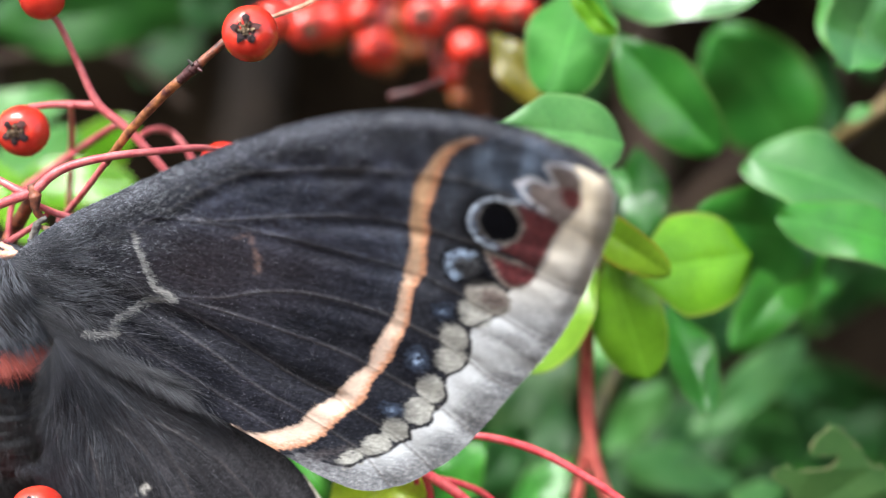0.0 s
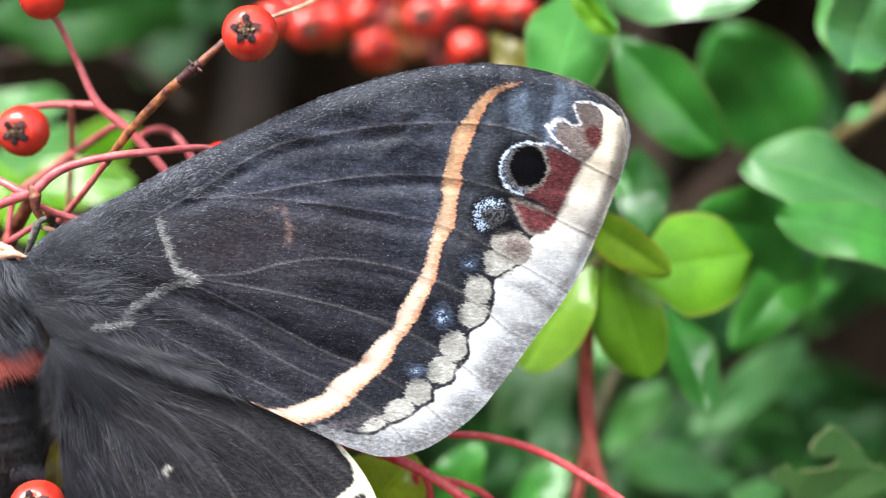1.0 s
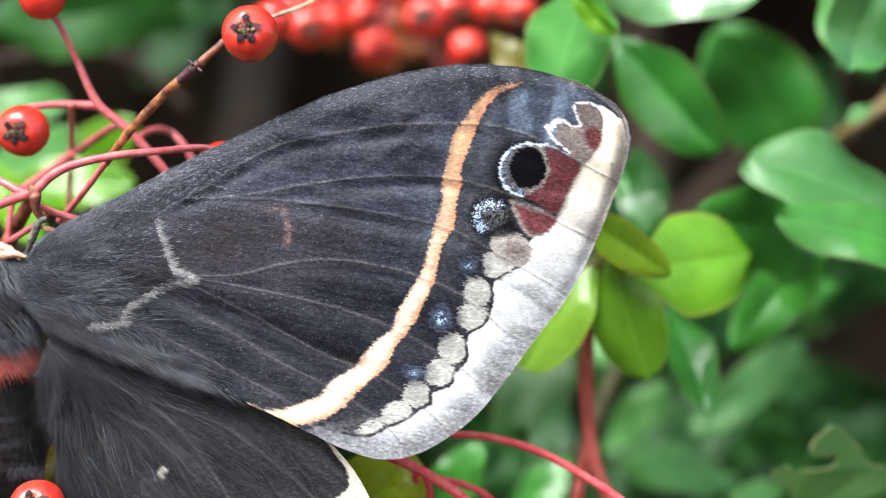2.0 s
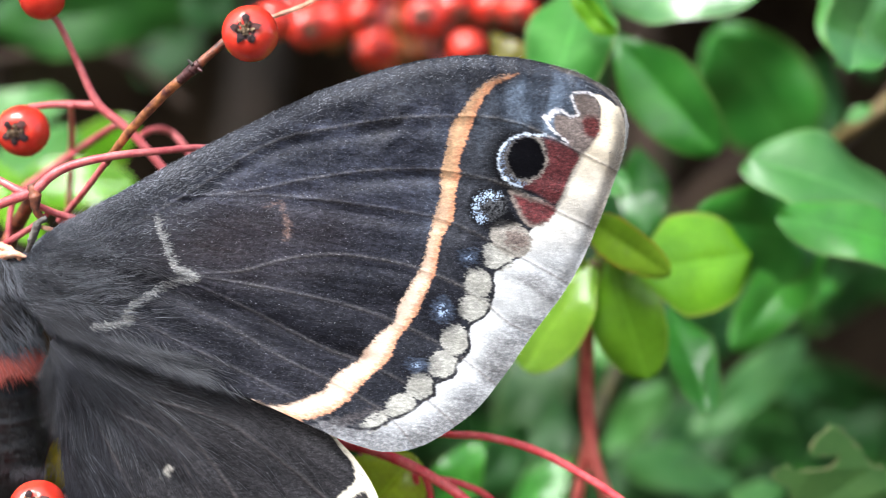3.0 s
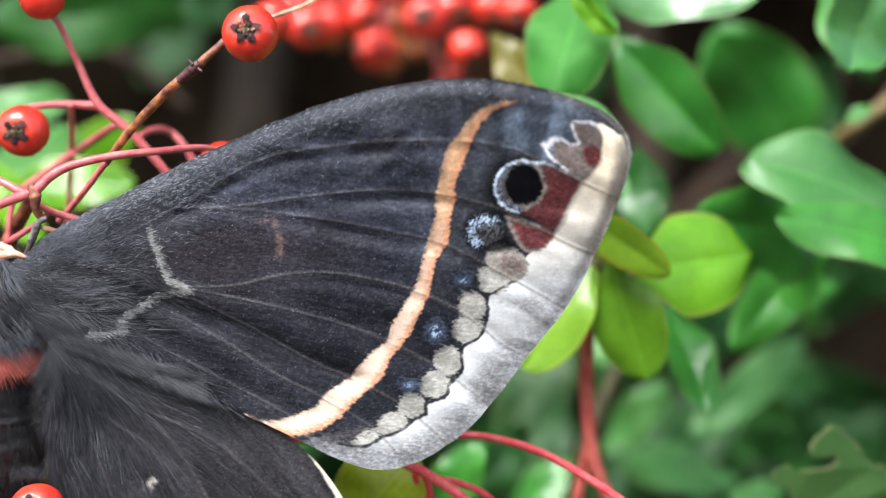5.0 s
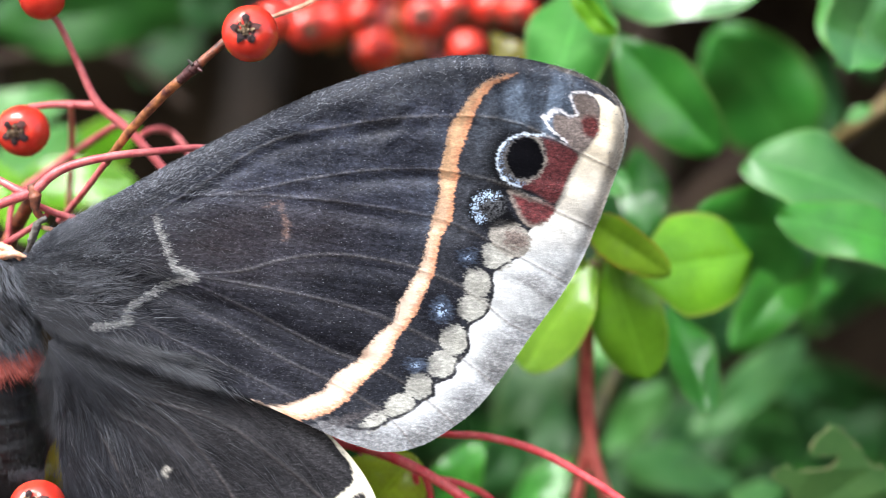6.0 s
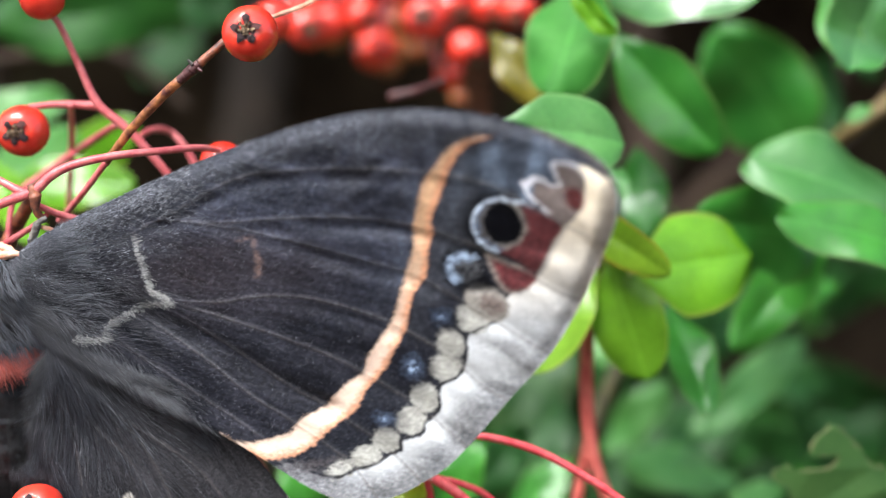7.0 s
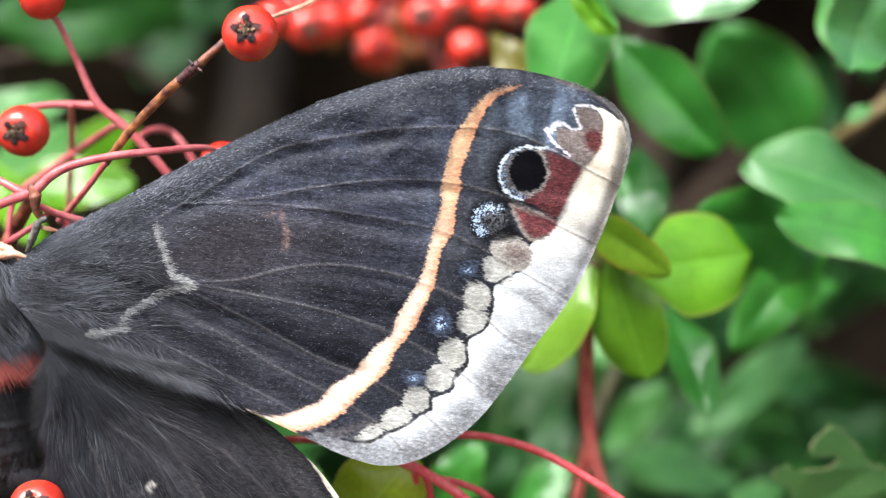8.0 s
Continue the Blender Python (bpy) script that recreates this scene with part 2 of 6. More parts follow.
def fur(name, roots, ways, lengths, width, bend, material, parent, label="", short=False):
    """Many tapered three-sided hairs as one mesh, all in the parent's metres; short ones are straight spikes."""
    m = len(roots)
    steps = np.array([0.0, 0.35, 0.7])
    ways = ways / np.linalg.norm(ways, axis=1)[:, None]
    side = np.cross(ways, (0.21, 0.93, 0.3))
    side /= np.linalg.norm(side, axis=1)[:, None]
    up = np.cross(ways, side)
    if short:
        steps = steps[:1]
    last = 3 * len(steps)
    verts = np.empty((m, last + 1, 3))
    for i, s in enumerate(steps):
        mid = roots + ways * (lengths * s)[:, None] + bend * (lengths * s * s)[:, None]
        for j in range(3):
            a = 2.094 * j
            verts[:, i * 3 + j] = mid + (np.cos(a) * side + np.sin(a) * up) * (width * (1 - 0.55 * s))[:, None]
    verts[:, last] = roots + ways * lengths[:, None] + bend * lengths[:, None]
    quad = []
    for i in range(len(steps) - 1):
        for j in range(3):
            k = (j + 1) % 3
            quad += [(i * 3 + j, i * 3 + k, i * 3 + 3 + k), (i * 3 + j, i * 3 + 3 + k, i * 3 + 3 + j)]
    quad += [(last - 3, last - 2, last), (last - 2, last - 1, last), (last - 1, last - 3, last)]
    faces = (np.array(quad)[None] + (last + 1) * np.arange(m)[:, None, None]).reshape(-1, 3)
    me = bpy.data.meshes.new(name)
    me.vertices.add(m * (last + 1))
    me.vertices.foreach_set("co", verts.astype(np.float32).ravel())
    me.loops.add(faces.size)
    me.loops.foreach_set("vertex_index", faces.astype(np.int32).ravel())
    me.polygons.add(len(faces))
    me.polygons.foreach_set("loop_start", np.arange(0, faces.size, 3, dtype=np.int32))
    me.shade_smooth()
    me.update(calc_edges=True)
    ob = child(name, me, material, parent, label)
    return tagged(ob, kind="stuff")


def lattice(p, seed):
    """Smooth random values, one bump to a unit."""
    q = np.floor(p).astype(np.int64)
    t = p - q
    t = t * t * (3 - 2 * t)
    r = np.random.default_rng(seed).random((256, 256))

    def cell(a, b):
        return r[(q[..., 0] + a) % 256, (q[..., 1] + b) % 256]

    return (cell(0, 0) * (1 - t[..., 0]) + cell(1, 0) * t[..., 0]) * (1 - t[..., 1]) + (cell(0, 1) * (1 - t[..., 0]) + cell(1, 1) * t[..., 0]) * t[..., 1]


def gap(p, points, count=40):
    """How far each point lies from a smooth line, and how far along that line (0 to 1)."""
    line = spline(points, count).astype(p.dtype)
    best, along = np.full(len(p), 1e9, p.dtype), np.zeros(len(p), p.dtype)
    for i in range(count - 1):
        a, d = line[i], line[i + 1] - line[i]
        t = np.clip(((p - a) @ d) / (d @ d), 0, 1)
        r = np.hypot(p[:, 0] - a[0] - t * d[0], p[:, 1] - a[1] - t * d[1])
        near = r < best
        best[near], along[near] = r[near], (i + t[near]) / (count - 1)
    return best, along


def inside(p, ring):
    """Signed distance to a closed outline: below zero within it."""
    ring = np.asarray(ring).astype(p.dtype)
    best, odd = np.full(len(p), 1e9, p.dtype), np.zeros(len(p), bool)
    for a, b in zip(ring, np.roll(ring, -1, axis=0)):
        d = b - a
        t = np.clip(((p - a) @ d) / (d @ d + 1e-12), 0, 1)
        best = np.minimum(best, np.hypot(p[:, 0] - a[0] - t * d[0], p[:, 1] - a[1] - t * d[1]))
        if a[1] != b[1]:
            odd ^= ((a[1] > p[:, 1]) != (b[1] > p[:, 1])) & (p[:, 0] < (b[0] - a[0]) * (p[:, 1] - a[1]) / (b[1] - a[1]) + a[0])
    return np.where(odd, -best, best)


def oval(p, at, half_u, half_v, turn=0.0):
    """Roughly the signed distance to an ellipse."""
    c, s = math.cos(radians(turn)), math.sin(radians(turn))
    q = p - np.array(at)
    e = np.hypot((q[:, 0] * c + q[:, 1] * s) / half_u, (-q[:, 0] * s + q[:, 1] * c) / half_v)
    return (e - 1) * min(half_u, half_v)


def soft(d, width):
    """1 within, 0 without, over that width."""
    return np.clip(0.5 - d / width, 0, 1)


def lay(colour, cover, tint):
    return colour * (1 - cover[:, None]) + cover[:, None] * np.asarray(tint)


def sheet(top, bottom, nu, nv):
    """A net of points ruled between two smooth edges."""
    a, b = spline(top, nu), spline(bottom, nu)
    t = np.linspace(0, 1, nv)[None, :, None]
    return a[:, None] * (1 - t) + b[:, None] * t


def wing_mesh(name, net, depth, colour, back=0.12):
    """A thin wing: the scaled upper side and, a hair behind it, a coarser under side."""
    nu, nv = net.shape[:2]
    p = net.reshape(-1, 2)
    upper = np.stack([p[:, 0], depth, p[:, 1]], -1)
    i, j = np.meshgrid(np.arange(nu - 1), np.arange(nv - 1), indexing="ij")
    k = (i * nv + j).ravel()
    faces = np.stack([k, k + 1, k + nv + 1, k + nv], -1)
    su, sv = np.unique(np.r_[np.arange(0, nu, 5), nu - 1]), np.unique(np.r_[np.arange(0, nv, 5), nv - 1])
    low = (su[:, None] * nv + sv[None]).ravel()
    under = upper[low] + (0, back, 0)
    i, j = np.meshgrid(np.arange(len(su) - 1), np.arange(len(sv) - 1), indexing="ij")
    k = (i * len(sv) + j).ravel() + len(upper)
    faces = np.vstack([faces, np.stack([k, k + len(sv), k + len(sv) + 1, k + 1], -1)])
    verts = np.vstack([upper, under]) * MM
    me = bpy.data.meshes.new(name)
    me.vertices.add(len(verts))
    me.vertices.foreach_set("co", verts.astype(np.float32).ravel())
    me.loops.add(faces.size)
    me.loops.foreach_set("vertex_index", faces.astype(np.int32).ravel())
    me.polygons.add(len(faces))
    me.polygons.foreach_set("loop_start", np.arange(0, faces.size, 4, dtype=np.int32))
    me.update(calc_edges=True)
    me.shade_smooth()
    attr = me.color_attributes.new("scales", "FLOAT_COLOR", "POINT")
    c = np.vstack([colour, colour[low]])
    attr.data.foreach_set("color", np.c_[c, np.clip(1.05 - 1.6 * c.mean(1), 0.16, 1) * np.clip((c.mean(1) - 0.004) / 0.008, 0.1, 1)].astype(np.float32).ravel())
    return me, upper * MM


# ---- ground and the dark inside of the hedge ----
def build_ground():
    mat, n, l, b = shader("soil", 0.95, 0.2)
    a = noise_of(n, l, place_of(n, l, 6), 1.0, 6.0)
    c = noise_of(n, l, place_of(n, l, 90), 1.0, 5.0)
    base = ramp_of(n, l, a, [(0.3, (0.03, 0.02, 0.014)), (0.7, (0.08, 0.06, 0.04))])
    l.new(blend_of(n, l, 0.7, base, ramp_of(n, l, c, [(0.3, (0.4, 0.4, 0.4)), (0.7, (1.4, 1.35, 1.25))]), "MULTIPLY"), b.inputs["Base Color"])
    bump_of(n, l, b, c, 0.8, 0.02)
    rings = [0.0, 0.3, 0.7, 1.2, 2, 4, 9, 25, 80, 300, 1500]
    verts, faces = [], []
    for i, r in enumerate(rings):
        for j in range(48):
            t = 2 * math.pi * j / 48
            x, y = r * math.cos(t), r * math.sin(t)
            verts.append((x, y, 0.015 * noise.noise((x * 4, y * 4, 0.3)) if r < 9 else 0.0))
    for i in range(len(rings) - 1):
        for j in range(48):
            k = (j + 1) % 48
            faces.append((i * 48 + j, (i + 1) * 48 + j, (i + 1) * 48 + k, i * 48 + k))
    me = mesh_of("ground", verts, faces)
    tagged(child("ground", me, mat), "dark brown crumbly soil under the shrubs", "ground", kind="structure")


def build_hedge():
    """Twiggy hedge heart: a lumpy bank behind the leaves, shade put into its colour."""
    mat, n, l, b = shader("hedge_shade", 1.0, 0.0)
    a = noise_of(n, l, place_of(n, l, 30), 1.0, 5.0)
    # very dark browns paint the shade between the leaves
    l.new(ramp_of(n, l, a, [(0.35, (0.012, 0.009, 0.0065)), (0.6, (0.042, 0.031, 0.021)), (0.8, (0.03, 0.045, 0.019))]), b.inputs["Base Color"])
    nu, nv = 100, 90
    verts, faces = [], []
    for i in range(nu):
        for j in range(nv):
            x, z = -1.4 + 2.8 * i / (nu - 1), 1.75 * j / (nv - 1)
            # unseen overhang above the hollow, added to keep light out of it
            over = min(1.0, max(0.0, (z - 0.905) / 0.1))
            y = 0.46 + 0.25 * x * x + 0.05 * noise.fractal((x * 5, z * 5, 1.0), 1.0, 2.0, 4) - 0.32 * over * over * (3 - 2 * over)
            verts.append((x, y, z))
    off = nu * nv
    for i in range(nu):
        for j in range(nv):
            x, z = -1.4 + 2.8 * i / (nu - 1), 1.75 * j / (nv - 1)
            verts.append((x * 0.9, 1.1 + 0.05 * noise.noise((x * 3, z * 3, 7)), z))

    def quads(o, flip):
        for i in range(nu - 1):
            for j in range(nv - 1):
                k = o + i * nv + j
                q = (k, k + nv, k + nv + 1, k + 1)
                faces.append(q[::-1] if flip else q)

    quads(0, False)
    quads(off, True)
    for i in range(nu - 1):
        faces.append((i * nv + nv - 1, (i + 1) * nv + nv - 1, off + (i + 1) * nv + nv - 1, off + i * nv + nv - 1))
    for j in range(nv - 1):
        faces.append((j, j + 1, off + j + 1, off + j))
        k = (nu - 1) * nv + j
        faces.append((k, off + k, off + k + 1, k + 1))
    tagged(child("backdrop", mesh_of("backdrop", verts, faces), mat), "inside of a dense hedge, its shade coloured near black", "hedge", kind="structure")


def hedge_skin():
    """Small leaves all over the outside of the hedge, above and beside the hollow that holds the berry sprays."""
    rng = np.random.default_rng(77)
    m = 16000
    x, z = rng.uniform(-1.35, 1.35, m), rng.uniform(0.05, 1.74, m)
    over = np.clip((z - 0.905) / 0.1, 0, 1)
    y = 0.46 + 0.25 * x * x - 0.32 * over * over * (3 - 2 * over) - rng.uniform(0.0, 0.05, m)
    roof = rng.random(m) < 0.3
    y = np.where(roof, y + rng.random(m) * (1.08 - y), y)
    z = np.where(roof, 1.75 + rng.uniform(-0.01, 0.03, m), z)
    keep = roof | (np.abs(x) > 0.34) | (np.abs(z - 0.78) > 0.26)
    x, y, z = x[keep], y[keep], z[keep]
    m = len(x)
    way = rng.normal(0, 1, (m, 3))
    way /= np.linalg.norm(way, axis=1)[:, None]
    face = np.array((0, -0.7, 0.7)) + rng.normal(0, 0.45, (m, 3))
    side = np.cross(face, way)
    side /= np.linalg.norm(side, axis=1)[:, None]
    lift = np.cross(way, side)
    ln, wd = rng.uniform(0.018, 0.036, m)[:, None], rng.uniform(0.006, 0.011, m)[:, None]
    at = np.stack([x, y, z], -1)
    v = np.stack([at, at + way * ln * 0.45 + side * wd + lift * wd * 0.35, at + way * ln * 0.5, at + way * ln, at + way * ln * 0.45 - side * wd + lift * wd * 0.35], 1)
    tri = np.array([(0, 1, 2), (1, 3, 2), (0, 2, 4), (2, 3, 4)])
    faces = (tri[None] + 5 * np.arange(m)[:, None, None]).reshape(-1, 3)
    mat, n, l, b = shader("hedge_leaves", 0.4, 0.4)
    g = n.new("ShaderNodeNewGeometry")
    l.new(ramp_of(n, l, g.outputs["Random Per Island"], [(0.0, (0.015, 0.06, 0.008)), (1.0, (0.06, 0.17, 0.02))]), b.inputs["Base Color"])
    tagged(child("hedge_foliage", mesh_of("hedge_foliage", v.reshape(-1, 3), faces), mat), "small glossy green leaves covering the hedge", "foliage", kind="stuff")


build_ground()
build_hedge()
hedge_skin()

# ---- the moth ----
FORE_BASE, HIND_BASE = (-32.56, -0.27, -1.73), (-31.21, -1.5, -7.15)
moth = thing("moth", world_mm(FORE_BASE), "large black moth with white-edged wings clinging to a berry spray", "moth")


def wing_depth(u, v):
    """The gentle bow of the open forewing, in millimetres away from the eye."""
    return -0.550 -0.1134 * u +0.1495 * v +0.00175 * u * u -0.00696 * u * v -0.00748 * v * v


COSTA = [(-1.65, 0.78), (-0.2, 2), (2.95, 4.13), (8.99, 7.26), (15.46, 10.41), (21.82, 13.13), (27.6, 15.01), (32.82, 15.89), (37.55, 15.83), (41.2, 15.14), (43.88, 14.17), (45.55, 13.21), (46.6, 11.91), (46.93, 10.48)]
HIND_EDGE = [(-1.51, -1.84), (0.45, -3.62), (3.76, -5.38), (11.07, -7.77), (17.58, -10.25), (21.8, -12.17), (25.33, -13.75), (28.41, -14.47), (31.5, -13.73), (35.5, -10.93), (39.76, -5.38), (42.65, -1.49), (44.47, 2.13), (45.92, 5.96), (46.6, 8), (46.85, 9.29), (46.93, 10.48)]
UPPER_VEINS = [
    [(-0.23, 0.41), (6.24, 2.67), (12.21, 5.72), (19.07, 9.67), (24.45, 10.77), (28.88, 11.33), (32.82, 11.43), (36.31, 11.28), (39.37, 10.5), (42.46, 8.91), (46.37, 6.96)],
    [(12.21, 5.72), (17.21, 6.01), (22.62, 6.92), (27.97, 7.47), (32.39, 7.37), (35.47, 6.75), (38.12, 5.88), (41.46, 4.07), (44.82, 2.48)],
    [(12.21, 5.72), (18.11, 5.7), (23.5, 5.19), (28.39, 4.43), (32.83, 3.46), (36.38, 1.77), (40.4, -0.46), (42.75, -1.8)],
    [(12.69, -0.46), (16.75, -0.28), (19.89, 0.52), (23.48, 0.93), (27.04, 0.57), (30.83, -0.32), (34.61, -2.1), (37.74, -4.7), (39.76, -5.61)],
]
LOWER_VEINS = [
    [(12.69, -0.55), (18.56, -1.57), (24.37, -2.9), (28.82, -4.46), (33.28, -6.92), (37.07, -9.84)],
    [(12.24, -0.91), (17.23, -3.27), (22.6, -6.14), (26.61, -7.78), (29.94, -9.56), (33.72, -12.8)],
    [(10.45, -2.03), (15.45, -4.47), (19.95, -7.11), (24.4, -9.31), (27.95, -11.61), (30.4, -14.28)],
    [(7.77, -3.6), (12.81, -6.24), (17.31, -8.42), (20.88, -10.26)],
]
VEINS = UPPER_VEINS + LOWER_VEINS


def build_forewing():
    nu, nv = 710, 490
    net = sheet(COSTA, HIND_EDGE, nu, nv).astype(np.float32)
    p = net.reshape(-1, 2)
    u, v = p[:, 0], p[:, 1]
    # frayed edges: scales lie along the wing
    c, s = math.cos(radians(-12)), math.sin(radians(-12))
    q = np.stack([u * c + v * s, -u * s + v * c], -1)
    fray = (lattice(q * (2.5, 8.0), 1) - 0.5) * 0.26 + (lattice(q * (6.0, 16.0), 2) - 0.5) * 0.22
    mottle = lattice(q * (0.35, 0.7), 3)
    streak = lattice(q * (0.8, 5.0), 4)
    high = np.clip((v + 2.0) / 9.0, 0, 1)[:, None]
    col = np.array((0.0145, 0.0150, 0.0215)) * (1 - high) + high * np.array((0.0325, 0.0370, 0.0570))
    col *= (0.74 + 0.52 * mottle)[:, None] * (0.70 + 0.60 * streak)[:, None] * (0.85 + 0.3 * lattice(q * (2.4, 8.0), 10))[:, None]
    near_vein = np.zeros(len(p))
    vein_gaps = [gap(p, line, 30) for line in VEINS]
    for d, t in vein_gaps:
        near_vein = np.maximum(near_vein, np.exp(-d / 0.9))
    col *= (0.55 + 0.85 * near_vein)[:, None]
    # pale bars: light on the cross ripples, put into the colour
    ripple = lattice(q * (1.3, 0.22) + 7, 6)
    col = lay(col, 0.28 * soft(oval(p, (29.76, 11.63), 7.0, 2.6, 20), 3.0) * np.clip(2.2 * ripple - 0.9, 0, 1), (0.05, 0.052, 0.058))
    left = [(37.79, 14.38), (36.2, 13.86), (35.13, 12.98), (34.39, 11.89), (33.52, 10.87), (33.09, 9.45), (32.83, 8.15), (32.52, 7.07), (32.56, 5.84), (32.21, 4.43), (31.81, 3.19), (31.45, 1.68), (30.87, -0.19), (29.98, -1.7)]
    # rippled blue-grey sheen beside the band, painted as scale colour
    blue, _ = gap(p, left[2:13], 40)
    side_wave = np.clip(2.6 * lattice(q * (0.9, 0.3) + (0.4 * v[:, None] * (1, 0)) + 31, 15) - 0.75, 0, 1)
    col = lay(col, 0.75 * soft(blue - 0.6, 3.2) * soft(1.0 - v, 4.0) * (0.25 + 0.75 * side_wave), (0.075, 0.090, 0.128))
    costa, _ = gap(p, COSTA, 60)
    col = lay(col, 0.55 * soft(costa - 1.3 - 0.8 * mottle, 2.4), (0.042, 0.046, 0.056))
    col = lay(col, 0.22 * soft(oval(p, (16.75, 2.44), 8, 3.2, 5), 4.0), (0.052, 0.032, 0.030))
    # the dark field beyond the pale band, blue-grey sky sheen painted over it
    left2 = [(29.98, -1.7), (29.09, -3.13), (28.73, -4.33), (27.4, -5.48), (26.29, -6.77), (25.54, -7.65), (24.09, -8.44), (23.21, -9.62), (22.03, -10.13), (20.36, -10.69), (18.69, -10.69), (17.62, -10.3)]
    right = [(38.52, 14.42), (37.15, 13.85), (36.25, 13.14), (35.48, 11.92), (35.01, 10.69), (34.41, 9.23), (34.01, 7.93), (34.02, 6.97), (33.67, 5.66), (33.54, 3.99), (33.18, 3.01), (32.56, 2.13), (32.3, 0.97), (31.98, -0.76)]
    right2 = [(31.98, -0.76), (31.36, -1.88), (30.65, -3.44), (29.76, -4.77), (29, -5.66), (28.34, -7.17), (27.23, -8.31), (26.35, -8.97), (25.47, -10.02), (24.16, -11.1), (22.58, -11.66), (21.48, -11.91), (20.03, -11.51)]
    beyond = np.vstack([spline(right, 60), spline(right2, 50), np.array([(26.23, -15.38), (31.5, -15.03), (40.44, -7.18), (47.91, 3.55), (48.4, 12.16), (45.23, 15.47), (40.95, 16.32)])])
    d_beyond = inside(p, beyond)
    col = lay(col, 0.9 * soft(d_beyond, 0.4), (0.016, 0.0175, 0.0245))
    sky_sheen = soft(oval(p, (38.69, 11.99), 4.6, 2.6, -8), 2.6)
    wave = np.clip(2.4 * lattice(q * (0.95, 0.18) + 11, 12) - 0.7, 0, 1)
    col = lay(col, sky_sheen * soft(d_beyond + 0.5, 0.9) * (0.3 + 0.85 * wave), (0.15, 0.20, 0.28))
    col = lay(col, 0.8 * soft(oval(p, (36.33, 9.66), 1.8, 3.6, -20), 2.4) * soft(d_beyond, 0.5), (0.05, 0.058, 0.075))
    col = lay(col, 0.45 * soft(oval(p, (34.16, 3.55), 1.2, 4.0, -20), 1.4) * soft(d_beyond, 0.5), (0.05, 0.055, 0.07))
    rim_sheen = soft(np.abs(gap(p, [(28.89, 12.7), (32.39, 13.73), (35.43, 13.49)], 12)[0]) - 0.3, 1.6)
    col = lay(col, 0.5 * rim_sheen, (0.06, 0.068, 0.085))

    # the white outer margin with its scalloped inner edge
    scallop = [(22.67, -12), (23.99, -12.23), (25.41, -12.71), (27.08, -12.64), (28.4, -12.05), (30.08, -11.36), (30.7, -10.75), (31.76, -10.15), (31.76, -9.35), (33.28, -8.74), (33.54, -7.81), (34.52, -6.79), (34.48, -5.54)]
    scallop2 = [(34.48, -5.54), (34.7, -4.74), (35.77, -4.12), (36.31, -3.22), (36.57, -1.97), (36.48, -0.9), (37.1, -0.28), (38.08, 0.17), (39.06, 0.79), (39.4, 2.44), (40.45, 3.28), (41.5, 4.25)]
    scallop3 = [(41.5, 4.25), (42.18, 5.65), (42.77, 7.05), (43.43, 8.35), (44.36, 9.55), (44.71, 10.65), (44.84, 11.75), (44.55, 12.35), (44.2, 12.72), (44.75, 12.75), (45.5, 12.35)]
    outer = np.vstack([spline(scallop, 60), spline(scallop2, 60), spline(scallop3, 40), np.array([(46.04, 11.95), (48.4, 12.16), (48.77, 4.43), (42.25, -7.19), (35.94, -13.8), (28.86, -16.28), (24.47, -14.72)])])
    d_white = inside(p, outer) + 0.25 * fray
    tip = np.clip((v - 0.5) / 10.0, 0, 1)
    white = np.array((0.53, 0.55, 0.572)) * (1 - tip[:, None]) + tip[:, None] * np.array((0.87, 0.765, 0.59))
    fade, _ = gap(p, [(46.59, 11.11), (46.57, 8.77), (45.83, 5.96), (44.39, 1.77)], 30)
    lower_rim, _ = gap(p, HIND_EDGE[5:14], 50)
    smoke = np.clip(2.2 * lattice(q * (0.45, 0.9) + 5, 17) - 0.45, 0, 1) * (0.6 + 0.8 * lattice(q * (1.0, 6.0), 19))
    white = lay(white, np.clip(soft(lower_rim - 1.7, 2.4) * (0.2 + 1.0 * smoke), 0, 1) * np.clip((2.0 - v) / 8, 0, 1), (0.19, 0.197, 0.21))
    white = lay(white, 0.75 * soft(fade - 0.4, 1.1), (0.36, 0.305, 0.255))
    grey = 0.6 * lattice(q * (0.4, 1.3), 8) + 0.4 * lattice(q * (1.2, 5.0), 18)
    ray = np.stack([u * math.cos(radians(-37)) + v * math.sin(radians(-37)), -u * math.sin(radians(-37)) + v * math.cos(radians(-37))], -1)
    soot = np.clip(2.8 * lattice(ray * (0.30, 0.75) + 3, 71) - 1.2, 0, 1) * (0.7 + 0.4 * lattice(ray * (1.0, 5.0), 72)) + 0.12 * np.clip(2.4 * lattice(ray * (0.5, 3.2), 73) - 1.3, 0, 1)
    white = lay(white, np.clip(0.62 * soot * soft(inside(p, outer) + 1.0, 1.8), 0, 0.8) * np.clip((3.5 - v) / 4, 0, 1), (0.175, 0.175, 0.18))
    inner_glow = soft(-inside(p, outer) - 1.5, 1.6)
    white *= (0.76 + 0.2 * grey * (1 - 0.7 * tip) + 0.24 * inner_glow)[:, None]
    blur = 0.14 + 0.6 * np.clip((v - 3.6) / 1.5, 0, 1) * np.clip((10.2 - v) / 1.5, 0, 1)
    cover = np.clip(0.5 - (d_white + 0.1 * (blur - 0.14)) / blur, 0, 1)
    col = col * (1 - cover[:, None]) + white * cover[:, None]
